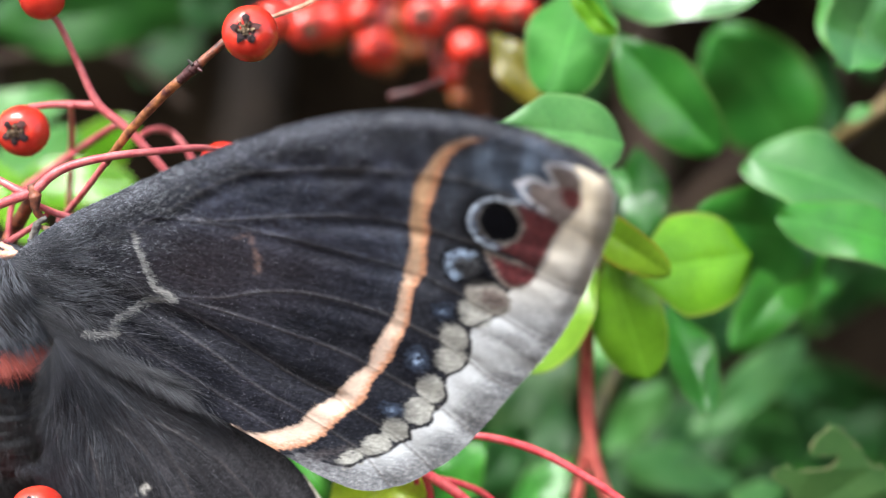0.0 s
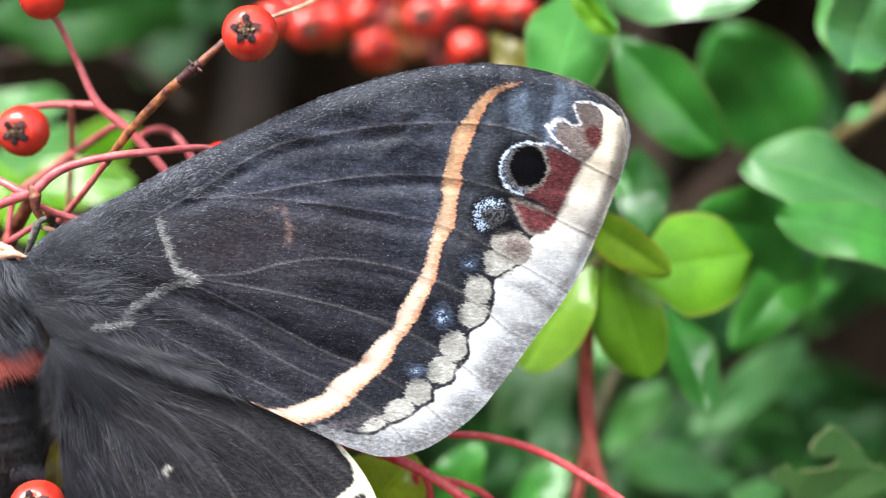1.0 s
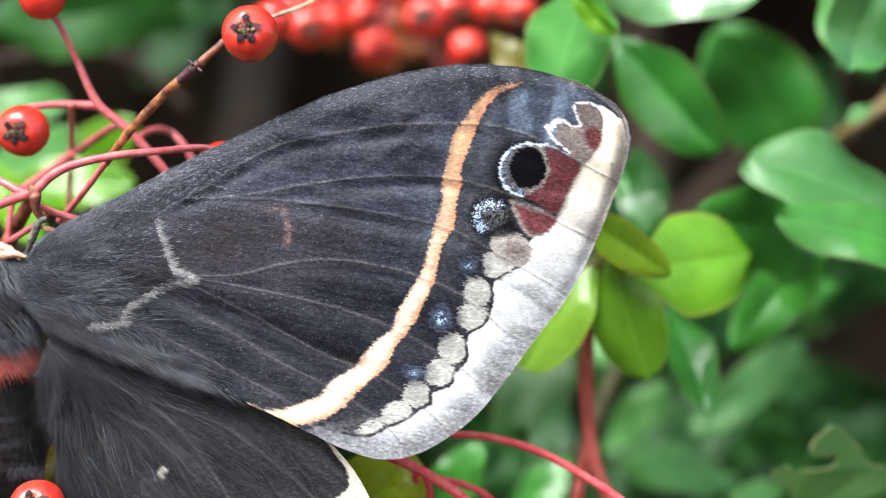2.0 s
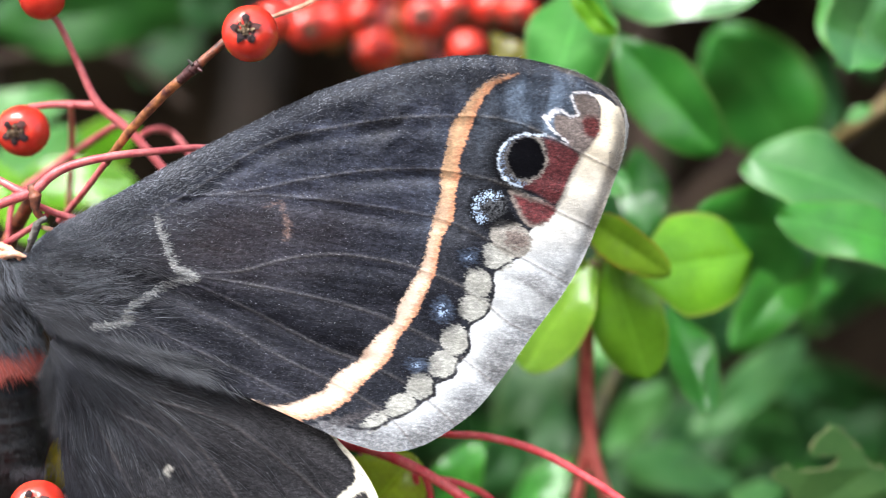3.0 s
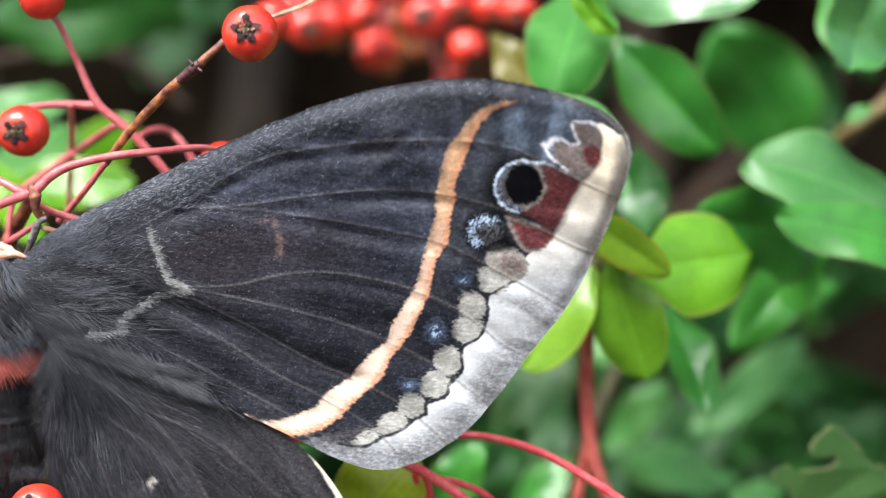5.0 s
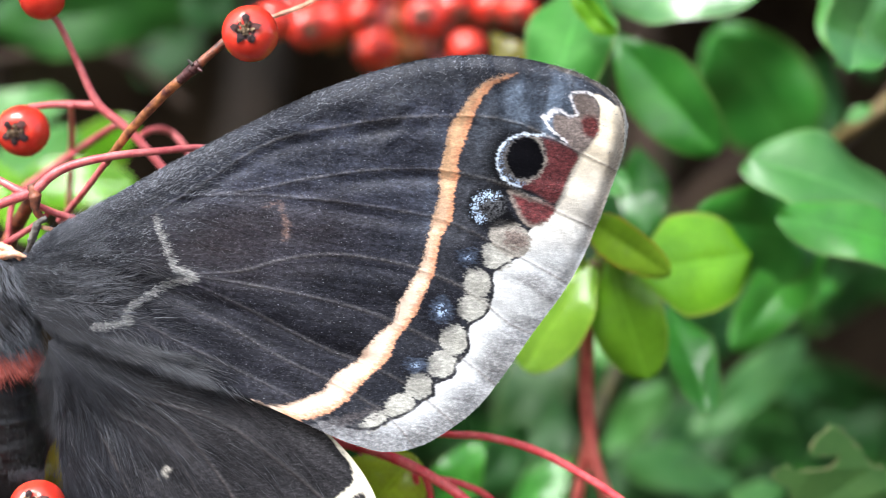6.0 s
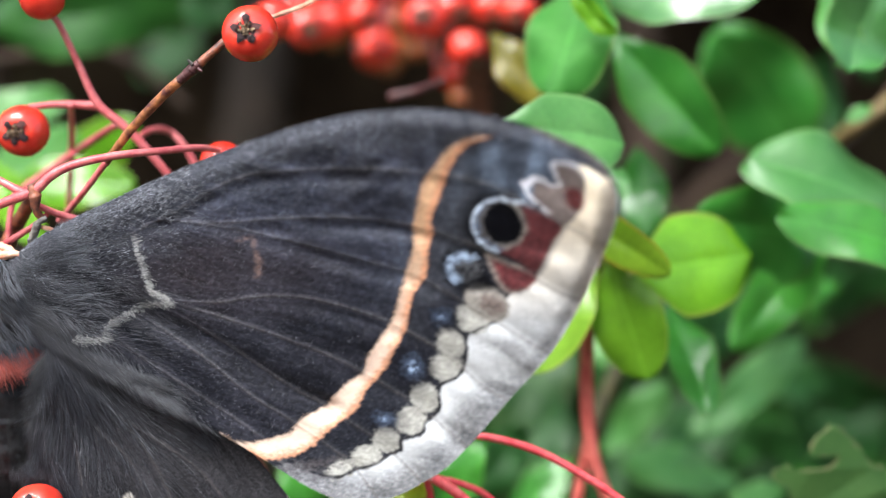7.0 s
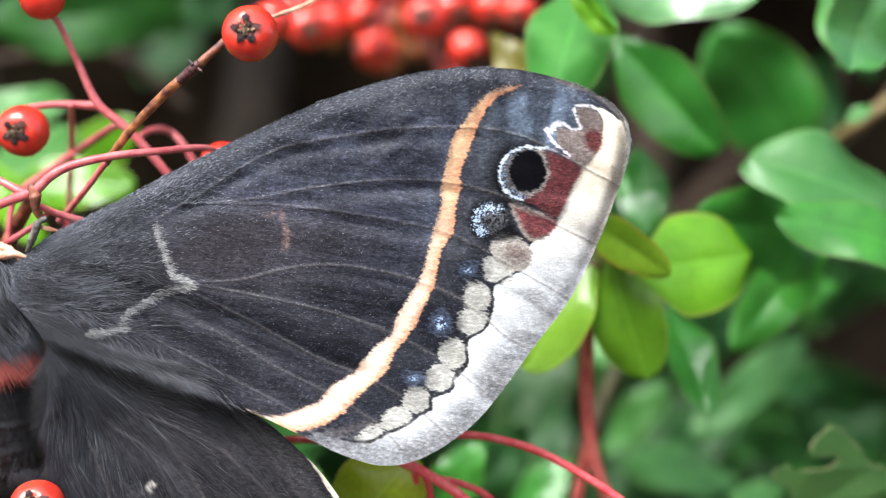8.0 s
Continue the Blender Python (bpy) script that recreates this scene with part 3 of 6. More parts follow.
    # pale lunules along it
    for at, hu, hv, turn in (
        ((36.88, 0.53), 1.25, 1.0, -30), ((35.32, -1.52), 1.05, 1.2, 25), ((35.01, -3.44), 1.3, 1.05, 10), ((33.45, -5.9), 1.15, 1.2, 30),
        ((32.47, -7.8), 1.15, 1.05, 15), ((30.65, -9.52), 1.05, 1.1, 35), ((29.1, -10.96), 1.3, 0.9, 28), ((27.25, -12.04), 1.15, 0.72, 20),
    ):
        col = lay(col, soft(oval(p, at, hu, hv, turn) + 1.3 * fray, 0.16) , (0.36, 0.358, 0.33))
    d = oval(p, (37.94, 1.95), 1.75, 1.3, -35) + 0.8 * fray
    col = lay(col, soft(d, 0.16), (0.33, 0.31, 0.28))
    col = lay(col, 0.75 * soft(oval(p, (38.34, 1.91), 0.9, 0.7, -35) + 1.6 * fray, 0.3), (0.16, 0.115, 0.105))
    col = lay(col, 0.9 * soft(oval(p, (24.96, -11.93), 2.3, 0.42, 14) + 1.8 * fray, 0.3), (0.05, 0.045, 0.05))

    # dark scalloped line
    for line, wide in ((scallop[2:6], 0.12), (scallop[5:11], 0.13), (scallop[10:], 0.12), (scallop2[:4], 0.12), (scallop2[3:8], 0.09)):
        d, t = gap(p, line, 30)
        col = lay(col, soft(d - wide + 0.45 * fray, 0.12) * np.clip(6 * np.minimum(t, 1 - t) + 0.35, 0, 1), (0.02, 0.02, 0.024))
    smudge = soft(oval(p, (24.44, -12.79), 2.6, 0.75, -14), 0.8) * np.clip(2.6 * lattice(q * (1.5, 6.0), 14) - 0.7, 0, 1)
    col = lay(col, 0.75 * smudge, (0.12, 0.12, 0.13))
    # the pale band, orange on its outer edge
    band = np.vstack([spline(left, 50), spline(left2, 50), spline(right2, 50)[::-1], spline(right, 50)[::-1]])
    d_band = inside(p, band) + 0.8 * fray
    low = np.clip((7.5 - v) / 10, 0, 1)
    orange = np.array((0.62, 0.385, 0.23)) * (1 - low[:, None]) + low[:, None] * np.array((0.68, 0.52, 0.425))
    d_right = np.minimum(gap(p, right, 40)[0], gap(p, right2, 40)[0])
    edge = soft(d_right - 0.42 + 1.4 * fray, 0.5) * np.clip((u - 11) / 5, 0, 1)
    orange = lay(orange, 0.9 * edge, (0.60, 0.27, 0.15))
    orange = lay(orange, np.clip((15 - u) / 5, 0, 1), (0.60, 0.575, 0.53))
    cover = soft(d_band, 0.14)
    col = col * (1 - cover[:, None]) + orange * cover[:, None]

    spark = 0.35 + 0.9 * lattice(p * 7.0, 61) * lattice(p * 13.0, 62) * 2
    # eyespot
    dust = lattice(p * 8.5, 63) * 0.6 + lattice(p * 15.0, 64) * 0.4
    col = lay(col, 0.9 * soft(oval(p, (38.65, 8.0), 2.5, 2.75, 0), 1.0), (0.006, 0.006, 0.008))
    maroon = spline([(39.82, 9.77), (41.35, 9.38), (43.21, 8.3), (42.59, 6.96), (41.49, 4.69), (40.11, 5.39), (38.65, 6.14), (39.87, 6.66), (40.64, 7.7), (40.35, 9.21), (39.82, 9.77)], 60)
    col = lay(col, soft(inside(p, maroon) + 0.3 * fray, 0.3) * (1 - 0.8 * cover), (0.105, 0.027, 0.030))
    iris = inside(p, spline([(40.45, 9.62), (39.6, 9.85), (38.73, 9.85), (37.86, 9.5), (37.21, 8.75), (37.0, 7.75), (37.36, 6.8), (38.03, 6.2), (38.74, 6.0), (39.87, 6.55), (40.64, 7.7), (40.75, 8.8), (40.45, 9.62)], 60))
    col = lay(col, soft(iris, 0.2) * (0.3 + 0.9 * dust), (0.085, 0.080, 0.082))
    d = oval(p, (39.13, 8.12), 1.38, 1.58, 5) + 0.9 * fray
    col = lay(col, soft(np.abs(d - 0.14) - 0.10 + 0.7 * fray, 0.2) * np.clip(0.25 + (u - 38.6) / 1.6, 0.1, 1) * (0.5 + dust), (0.26, 0.24, 0.215))
    col = lay(col, soft(d, 0.14), (0.0035, 0.0035, 0.005))
    arc = [(40.6, 9.81), (39.6, 9.9), (38.73, 9.9), (37.86, 9.56), (37.21, 8.79), (37, 7.75), (37.36, 6.79), (38.03, 6.18), (38.74, 5.96)]
    d, t = gap(p, arc, 40)
    inner_dust = soft(d - 0.45 * np.clip(2.2 * t - 0.3, 0, 1), 0.3) * soft(iris, 0.2) * (dust > 0.56)
    col = lay(col, 0.8 * inner_dust, (0.25, 0.36, 0.55))
    col = lay(col, soft(d - 0.085 + 0.7 * fray, 0.12) * np.clip(spark + 0.1, 0, 1), (0.66, 0.78, 0.95))
    d, t = gap(p, [(40.78, 9.73), (41.57, 9.47), (42.36, 9.12)], 12)
    col = lay(col, 0.8 * soft(d - 0.03 + 0.7 * fray, 0.12) * np.clip(spark, 0, 1), (0.55, 0.5, 0.54))
    # second, half-closed spot
    maroon2 = spline([(37.7, 5.75), (39.3, 5.3), (41.35, 4.4), (41.1, 3.5), (40.0, 2.85), (39.1, 3.0), (38.35, 4.2), (37.7, 5.75)], 40)
    near_white = np.clip((u - 39.6) / 1.6, 0, 1)
    col = lay(col, soft(inside(p, maroon2) + 0.6 * fray, 0.2), (0.23, 0.195, 0.175))
    col = lay(col, soft(inside(p, maroon2) + 0.3 * (1 - near_white) + 0.6 * fray, 0.3), (0.115, 0.028, 0.031))
    black = inside(p, spline([(34.7, 5.2), (35.6, 6.0), (36.8, 5.8), (37.5, 5.3), (38.0, 4.2), (38.5, 3.2), (37.7, 2.9), (36.4, 2.7), (35.2, 3.1), (34.6, 4.0), (34.7, 5.2)], 50))
    col = lay(col, 0.96 * soft(black + 0.5 * fray, 0.5), (0.006, 0.006, 0.008))
    pool = oval(p, (36.3, 4.5), 1.25, 1.05, 15)
    col = lay(col, soft(pool + 0.8 * fray, 0.5) * np.clip(2.4 * dust - 0.75, 0, 1), (0.085, 0.090, 0.100))
    d, t = gap(p, [(36.9, 5.42), (35.92, 5.25), (35.3, 4.78), (35.26, 3.99), (35.7, 3.55)], 20)
    fine = lattice(p * 14.0, 65) * 0.6 + lattice(p * 22.0, 66) * 0.4
    glint = np.clip((fine - 0.44 - 0.26 * np.clip(d / 0.55, 0, 1)) / 0.08, 0, 1) * soft(d - 0.5, 0.25) * soft(black, 0.3)
    col = lay(col, glint, (0.44, 0.58, 0.80))
    # blue dots
    for at, hu, hv in (((32.52, -3.57), 0.85, 0.95), ((34.65, 0.57), 0.75, 0.55), ((30.38, -7.84), 0.8, 0.5)):
        col = lay(col, soft(oval(p, at, hu * 1.9, hv * 1.9), 0.9) * 0.8, (0.008, 0.008, 0.012))
        col = lay(col, 0.8 * soft(oval(p, at, hu, hv) + 1.8 * fray, 0.4) * (0.4 + 0.8 * dust), (0.045, 0.066, 0.110))
        col = lay(col, soft(oval(p, at, hu * 0.8, hv * 0.8) + 0.25, 0.3) * np.clip((dust - 0.52) / 0.06, 0, 1), (0.36, 0.48, 0.68))
    # white crest near the tip
    smoke = spline([(42.69, 12.76), (43.85, 12.84), (44.61, 12.17), (44.79, 10.65), (44.28, 9.29), (43.34, 8.43), (42.23, 9.29), (41.38, 10.24), (41.44, 11.34), (42.74, 11.17), (42.89, 11.97), (42.69, 12.76)], 60)
    col = lay(col, soft(inside(p, smoke) + 0.2 * fray, 0.2), (0.20, 0.165, 0.155))
    col = lay(col, soft(oval(p, (44.15, 10.4), 0.66, 0.85, 25) + 0.6 * fray, 0.35), (0.115, 0.030, 0.030))
    crest = [(44.87, 12.17), (43.97, 12.92), (42.64, 12.85), (42.8, 12.05), (43.17, 11.33), (42.48, 11.25), (41.86, 11.63), (41.26, 11.59), (40.83, 11.09), (40.53, 11.26), (40.94, 10.49), (41.47, 9.98), (42.36, 9.21)]
    d, t = gap(p, crest, 60)
    thick = 0.075 + 0.13 * np.exp(-(((t - 0.66) / 0.1) ** 2))
    col = lay(col, soft(d - thick + 0.6 * fray, 0.12) * np.clip(spark + 0.15, 0, 1), (0.85, 0.85, 0.92))
    d, t = gap(p, [(41.2, 15.14), (43.8, 14.13), (45.34, 13.13), (46.39, 11.91), (46.84, 10.48), (46.76, 9.29)], 30)
    col = lay(col, soft(d - 0.22 * (1 - t) - 0.05 + 0.3 * fray, 0.2), (0.10, 0.09, 0.085))
    # zigzag and cell mark nearer the body
    zig = [(10, 3.93), (10.38, 2.76), (10.99, 1.23), (11.59, 0.07), (13.06, -0.73), (10.98, -1.09), (9.18, -2.17), (8.02, -2.88), (7.5, -3.6), (7.83, -4.04), (6.62, -4.27), (4.99, -4.49)]
    d, t = gap(p, zig, 60)
    thick = 0.17 + 0.28 * np.exp(-(((t - 0.33) / 0.08) ** 2)) + 0.12 * np.exp(-(((t - 0.78) / 0.06) ** 2))
    col = lay(col, 0.7 * soft(d - 0.65 * thick + 1.3 * fray, 0.3), (0.46, 0.46, 0.45))
    d, t = gap(p, [(18.65, 4.72), (19.91, 5.07), (20.13, 4.27), (20.53, 3.2), (20.35, 2.4)], 20)
    col = lay(col, 0.5 * soft(d - 0.02 - 0.22 * t + 1.3 * fray, 0.35) * (0.4 + 0.9 * dust), (0.27, 0.17, 0.14))
    # veins: a paler line on the dark field, a dark crease over the margin
    relief, pleat = np.zeros(len(p)), np.zeros(len(p))
    dark = 1 - soft(d_white, 0.3)
    for d, t, strong in [(*g, k) for g, k in zip(vein_gaps, (1.1, 1.0, 0.8, 1.0, 0.7, 0.7, 0.55, 0.4))]:
        ridge = np.exp(-((d / 0.11) ** 2))
        relief += ridge * 0.05
        pleat = np.maximum(pleat, np.exp(-((d / 0.8) ** 2)))
        show = np.clip(t * 5, 0, 1)
        fleck = np.clip(3.0 * lattice(p * 9.0, 81) * (0.5 + lattice(p * 17.0, 82)) - 0.9, 0, 1)
        col = lay(col, 0.27 * strong * dark * show * np.exp(-((d / 0.15) ** 2)) * (0.25 + 1.1 * fleck) * (1 - soft(d_band, 0.3)), (0.17, 0.16, 0.15))
        col = lay(col, 0.5 * (1 - dark) * np.exp(-((d / 0.09) ** 2)), (0.13, 0.11, 0.10))
    out = soft(inside(p, outer) - 1.5, 4.0)
    trough = np.zeros(len(p))
    for k, deep in ((0, 1.0), (1, 0.9), (2, 0.7), (3, 0.6), (4, 0.45), (5, 0.45)):
        d, t = gap(p, [(a, b - 0.75) for a, b in VEINS[k]], 30)
        trough = np.maximum(trough, deep * np.exp(-((d / 0.62) ** 2)) * np.clip(4 * (t - 0.12), 0, 1) * np.clip(3.5 * (0.85 - t), 0, 1))
    bulge = 0.35 * lattice(q * (0.12, 0.45), 21) + 0.12 * lattice(q * (0.3, 1.2), 22)
    fold, _ = gap(p, [(10.89, -1.58), (16.33, -3.58), (22.6, -6.23), (26.16, -7.56)], 20)
    depth = wing_depth(u, v) - relief + 0.20 * pleat * (0.3 + out) * (1 - 0.6 * tip) + 0.36 * trough * (0.35 + 1.2 * lattice(q * (0.28, 0.9) + 40, 23)) - bulge * 0.8 - (0.05 + 0.26 * soft(costa - 6.5, 4) * soft(30 - u, 10)) * side_wave
    depth += 0.6 * np.exp(-((fold / 0.9) ** 2))
    slant = np.stack([u * 0.8 + v * 0.6, -u * 0.6 + v * 0.8], -1)
    wrinkle = lattice(slant * (0.32, 1.25) + 25, 24) * soft(oval(p, (28.6, 10.6), 6.5, 1.7, 6), 2.2) + 0.8 * lattice(slant * (0.4, 1.1) + 45, 25) * soft(oval(p, (27.0, 13.0), 6.5, 1.0, 14), 1.8)
    depth -= 0.30 * wrinkle
    roll, along = gap(p, list(COSTA[2:]) + list(HIND_EDGE[-7:-1])[::-1], 90)
    depth += 0.9 * np.exp(-((roll / 0.7) ** 2)) * np.clip((1 - along) / 0.2, 0, 1)
    me, pts = wing_mesh("forewing", net, depth, np.clip(col, 0.002, 0.95))
    wing = child("forewing", me, FORE_SCALES, moth, "black forewing with orange band, eyespot and white margin")

    # hairs: grey ones on the leading edge, long ones at the root, white ones on the zigzag
    rng = np.random.default_rng(5)
    lift = np.array((0, -1, 0))

    def strand(name, weight, count, length, width, material, spread, rise, label, down=0.0, short=False, lock=0.0):
        w = np.clip(weight, 0, None)
        pick = rng.choice(len(p), count, p=w / w.sum())
        jig = rng.normal(0, 0.05, (count, 3)) * MM
        flow = np.stack([u[pick] + 9, np.zeros(count), v[pick] * 0.9 - 1.0], -1)
        flow /= np.linalg.norm(flow, axis=1)[:, None]
        flow[:, 2] -= down
        turn = lock * 2 * (lattice(q[pick] * (0.22, 0.9) + 60, 91) - 0.5) + lock * (lattice(q[pick] * (0.6, 2.6) + 60, 92) - 0.5)
        flow = np.stack([flow[:, 0] - turn * flow[:, 2], flow[:, 1], flow[:, 2] + turn * flow[:, 0]], -1)
        ways = flow + rng.normal(0, spread, (count, 3)) + lift * rise * rng.uniform(0.3, 1.4, (count, 1))
        fur(name, pts[pick] + jig, ways, length * MM * rng.uniform(0.5, 1.3, count), width * MM * rng.uniform(0.6, 1.2, count), np.array((0, 0.12, -0.04)), material, wing, label, short)

    root = np.exp(-((u / 9.0) ** 2))
    locks = lattice(q * (0.16, 0.85) + 20, 93) * 0.65 + lattice(q * (0.5, 2.4) + 20, 94) * 0.35
    strand("leading_edge_hairs", soft(costa - 1.9, 2.0) * soft(u - 36, 20) * (1 + 2.5 * np.exp(-((u / 10) ** 2))), 42000, 0.30, 0.0145, FUR_SILVER, 0.16, 0.10, "short grey hairs along the leading edge", short=True, lock=0.3)
    strand("root_dusting", soft(costa - 4.5, 3.5) * soft(u - 13, 8) * np.clip(2.2 * locks - 0.5, 0.05, 1), 13000, 0.55, 0.018, FUR_SILVER, 0.22, 0.2, "silvery down over the wing root", short=True, lock=0.4)
    strand("silver_dusting", dark * (0.25 + 0.75 * soft(costa - 6, 4)) * (0.25 + 1.5 * near_vein) * (1 - soft(d_band - 0.3, 0.3)) * (1 - soft(d_beyond, 0.3)), 20000, 0.17, 0.0095, FUR_SILVER, 0.3, 0.3, "scattered silvery scales", short=True)
    strand("wing_hairs", dark * (1 - soft(d_band - 0.3, 0.3)) * (1 - soft(d_beyond, 0.3)) * (0.15 + 1.0 * soft(u - 16, 16)), 5200, 0.6, 0.009, FUR_BLACK, 0.16, 0.12, "fine dark hairs on the wing")
    rim = np.minimum(gap(p, HIND_EDGE[5:], 70)[0], gap(p, COSTA[-5:], 30)[0])
    strand("margin_fringe", np.exp(-((rim / 0.05) ** 2)), 5000, 0.11, 0.011, FUR_WHITE, 0.3, 0.1, "fine pale fringe of the outer margin", short=True)
    strand("root_fur", root * soft(u - 13, 6) * (1 - soft(costa - 1.0, 1.0)), 5200, 2.6, 0.010, FUR_BLACK, 0.16, 0.25, "long black fur at the wing root", lock=0.6)
    strand("root_down", np.exp(-((np.hypot(u - 3.0, v - 0.5) / 4.0) ** 2)) * np.clip(3.2 * locks - 1.2, 0.02, 1), 1900, 1.7, 0.016, FUR_BLUISH, 0.15, 0.3, "pale bluish down at the wing root", lock=0.6)
    hem, along = gap(p, HIND_EDGE[1:5], 30)
    strand("hem_fur", np.exp(-((hem / 1.1) ** 2)) * soft(u - 12.5, 6), 6000, 2.2, 0.012, FUR_BLACK, 0.14, 0.25, "soft dark fur along the hind edge", 0.45, lock=0.6)
    strand("pale_hem_fur", np.exp(-((hem / 0.8) ** 2)) * soft(u - 14.5, 4) * np.clip((u - 3) / 3, 0, 1) * np.clip(3.2 * locks - 1.1, 0.03, 1), 2200, 1.9, 0.017, FUR_GREY, 0.12, 0.35, "pale grey hairs along the hind edge", 0.25, lock=0.5)
    d, t = gap(p, zig, 60)
    strand("zigzag_hairs", soft(d - 0.30, 0.25), 1500, 0.5, 0.021, FUR_WHITE, 0.2, 0.3, "white hairs of the zigzag line", short=True)
    d = np.minimum(gap(p, left, 40)[0], gap(p, left2, 40)[0])
    strand("band_hairs", soft(d - 0.10, 0.2) * soft(2.5 - u + 14, 4), 2600, 0.24, 0.012, FUR_CREAM, 0.25, 0.2, "pale hairs fraying the band's inner edge", short=True)
    return wing


def build_hindwing():
    upper = [(0.09, 0), (1.57, 0.54), (7.19, -0.13), (15.74, -3.06), (20.95, -6.3), (23.47, -8.54), (25.18, -10.79), (26.26, -13.13), (26.8, -15.74)]
    lower = [(0, -1.8), (0.72, -6.3), (1.26, -11.69), (2.7, -17.99), (6.3, -22.48), (11.24, -24.28), (17.09, -23.38), (22.93, -20.23), (26.8, -15.74)]
    net = sheet(upper, lower, 360, 260).astype(np.float32)
    p = net.reshape(-1, 2)
    u, v = p[:, 0], p[:, 1]
    c, s = math.cos(radians(-40)), math.sin(radians(-40))
    q = np.stack([u * c + v * s, -u * s + v * c], -1)
    fray = (lattice(q * (1.6, 7.0), 31) - 0.5) * 0.5 + (lattice(q * (3.5, 16.0), 32) - 0.5) * 0.25
    mottle, streak = lattice(q * (0.3, 0.6), 33), lattice(q * (0.5, 4.0), 34)
    col = np.tile((0.0235, 0.0226, 0.0262), (len(p), 1)) * (0.65 + 0.7 * mottle)[:, None] * (0.75 + 0.5 * streak)[:, None]
    inner = [(20.95, -5.94), (23.11, -8.54), (24.1, -10.16), (24.1, -11.24), (23.11, -12.23), (21.94, -13.49), (21.13, -16.19), (18.44, -18.44), (14.84, -19.79)]
    ring = np.vstack([spline(inner, 60), np.array([(10.79, -20.68), (11.24, -26.98), (27.43, -26.98), (30.13, -13.49), (26.53, -8.09), (22.93, -4.5)])])
    d_rim = inside(p, ring) + 0.4 * fray
    col = lay(col, soft(d_rim, 0.18), (0.70, 0.66, 0.55))
    for at, r in (([(24.64, -12.82)], 0.8), ([(23.83, -16.19)], 1.0), ([(21.13, -19.34)], 1.0)):
        col = lay(col, soft(oval(p, at[0], r, r * 0.8, 40) + 0.9 * fray, 0.25), (0.03, 0.028, 0.03))
    col = lay(col, soft(oval(p, [(9.35, -10.3)][0], 0.52, 0.3, 50) + 0.7 * fray, 0.25), (0.46, 0.44, 0.40))
    relief = np.zeros(len(p))
    for line in (
        [(0.9, -0.45), (5.85, -3.6), (10.79, -7.19), (14.84, -12.59), (17.09, -17.99)], [(2.7, -1.8), (7.64, -4.5), (13.94, -6.52), (19.34, -10.34), (22.93, -13.49)],
        [(0.9, -0.9), (4.95, -5.4), (8.99, -7.64), (11.47, -11.24), (13.94, -16.19)], [(0.67, -1.8), (4.05, -7.19), (6.74, -12.59), (8.99, -17.99)],
    ):
        d, t = gap(p, line, 30)
        relief += 0.09 * np.exp(-((d / 0.16) ** 2))
        col = lay(col, 0.2 * np.exp(-((d / 0.13) ** 2)) * (0.3 + streak) * np.clip(4 * t, 0, 1), (0.14, 0.12, 0.115))
    bulge = 0.5 * lattice(q * (0.1, 0.4), 41) + 0.15 * lattice(q * (0.3, 1.3), 42)
    depth = -relief - bulge - 0.05 * np.clip(u, 0, 22)
    me, pts = wing_mesh("hindwing", net, depth, np.clip(col, 0.002, 0.95))
    wing = child("hindwing", me, HIND_SCALES, moth, "black hindwing with a cream rim and a white fleck")
    wing.location = (Vector(HIND_BASE) - Vector(FORE_BASE)) * MM
    rng = np.random.default_rng(9)

    locks = lattice(np.stack([np.degrees(np.arctan2(v - 1, u + 2)) * 0.16, np.hypot(u, v) * 0.12], -1) + 50, 95) * 0.6 + lattice(np.stack([np.degrees(np.arctan2(v - 1, u + 2)) * 0.5, np.hypot(u, v) * 0.2], -1) + 50, 96) * 0.4

    def strand(name, weight, count, length, width, material, spread, rise, lean, label, lock=0.0):
        w = np.clip(weight, 0, None)
        pick = rng.choice(len(p), count, p=w / w.sum())
        flow = np.stack([u[pick] + 1.5 + lean, np.zeros(count), v[pick] - 2.5], -1)
        flow /= np.linalg.norm(flow, axis=1)[:, None]
        turn = lock * 2 * (lattice(q[pick] * (0.14, 0.6) + 70, 97) - 0.5)
        flow = np.stack([flow[:, 0] - turn * flow[:, 2], flow[:, 1], flow[:, 2] + turn * flow[:, 0]], -1)
        ways = flow + rng.normal(0, spread, (count, 3)) + np.array((0, -1, 0)) * rise * rng.uniform(0.2, 1.5, (count, 1))
        fur(name, pts[pick], ways, length * MM * rng.uniform(0.45, 1.25, count), width * MM * rng.uniform(0.6, 1.2, count), np.array((-0.04, 0.1, -0.12)), material, wing, label)

    near = np.exp(-((np.hypot(u, v) / 11.0) ** 2))
    inner_edge, _ = gap(p, lower[:4], 20)
    strand("long_fur", near + 1.3 * np.exp(-((inner_edge / 2.6) ** 2)) * soft(-v - 14, 10), 10500, 3.2, 0.013, FUR_BLACK, 0.09, 0.16, 0.0, "long soft black fur at the wing root", 0.4)
    strand("inner_fringe", np.exp(-((inner_edge / 0.7) ** 2)), 2600, 2.2, 0.010, FUR_BLACK, 0.2, 0.2, -5.0, "loose dark fringe of the inner edge", 0.6)
    strand("pale_fur", np.exp(-((np.hypot(u - 3.2, v + 5.0) / 4.6) ** 2)) * np.clip(4.0 * locks - 1.8, 0.02, 1), 2600, 2.2, 0.016, FUR_GREY, 0.08, 0.2, 1.0, "grey streaks of longer fur", 0.4)
    bridge, _ = gap(p, [(1.5, 0.3), (5.5, -0.6), (9.5, -2.2), (13.5, -4.2)], 20)
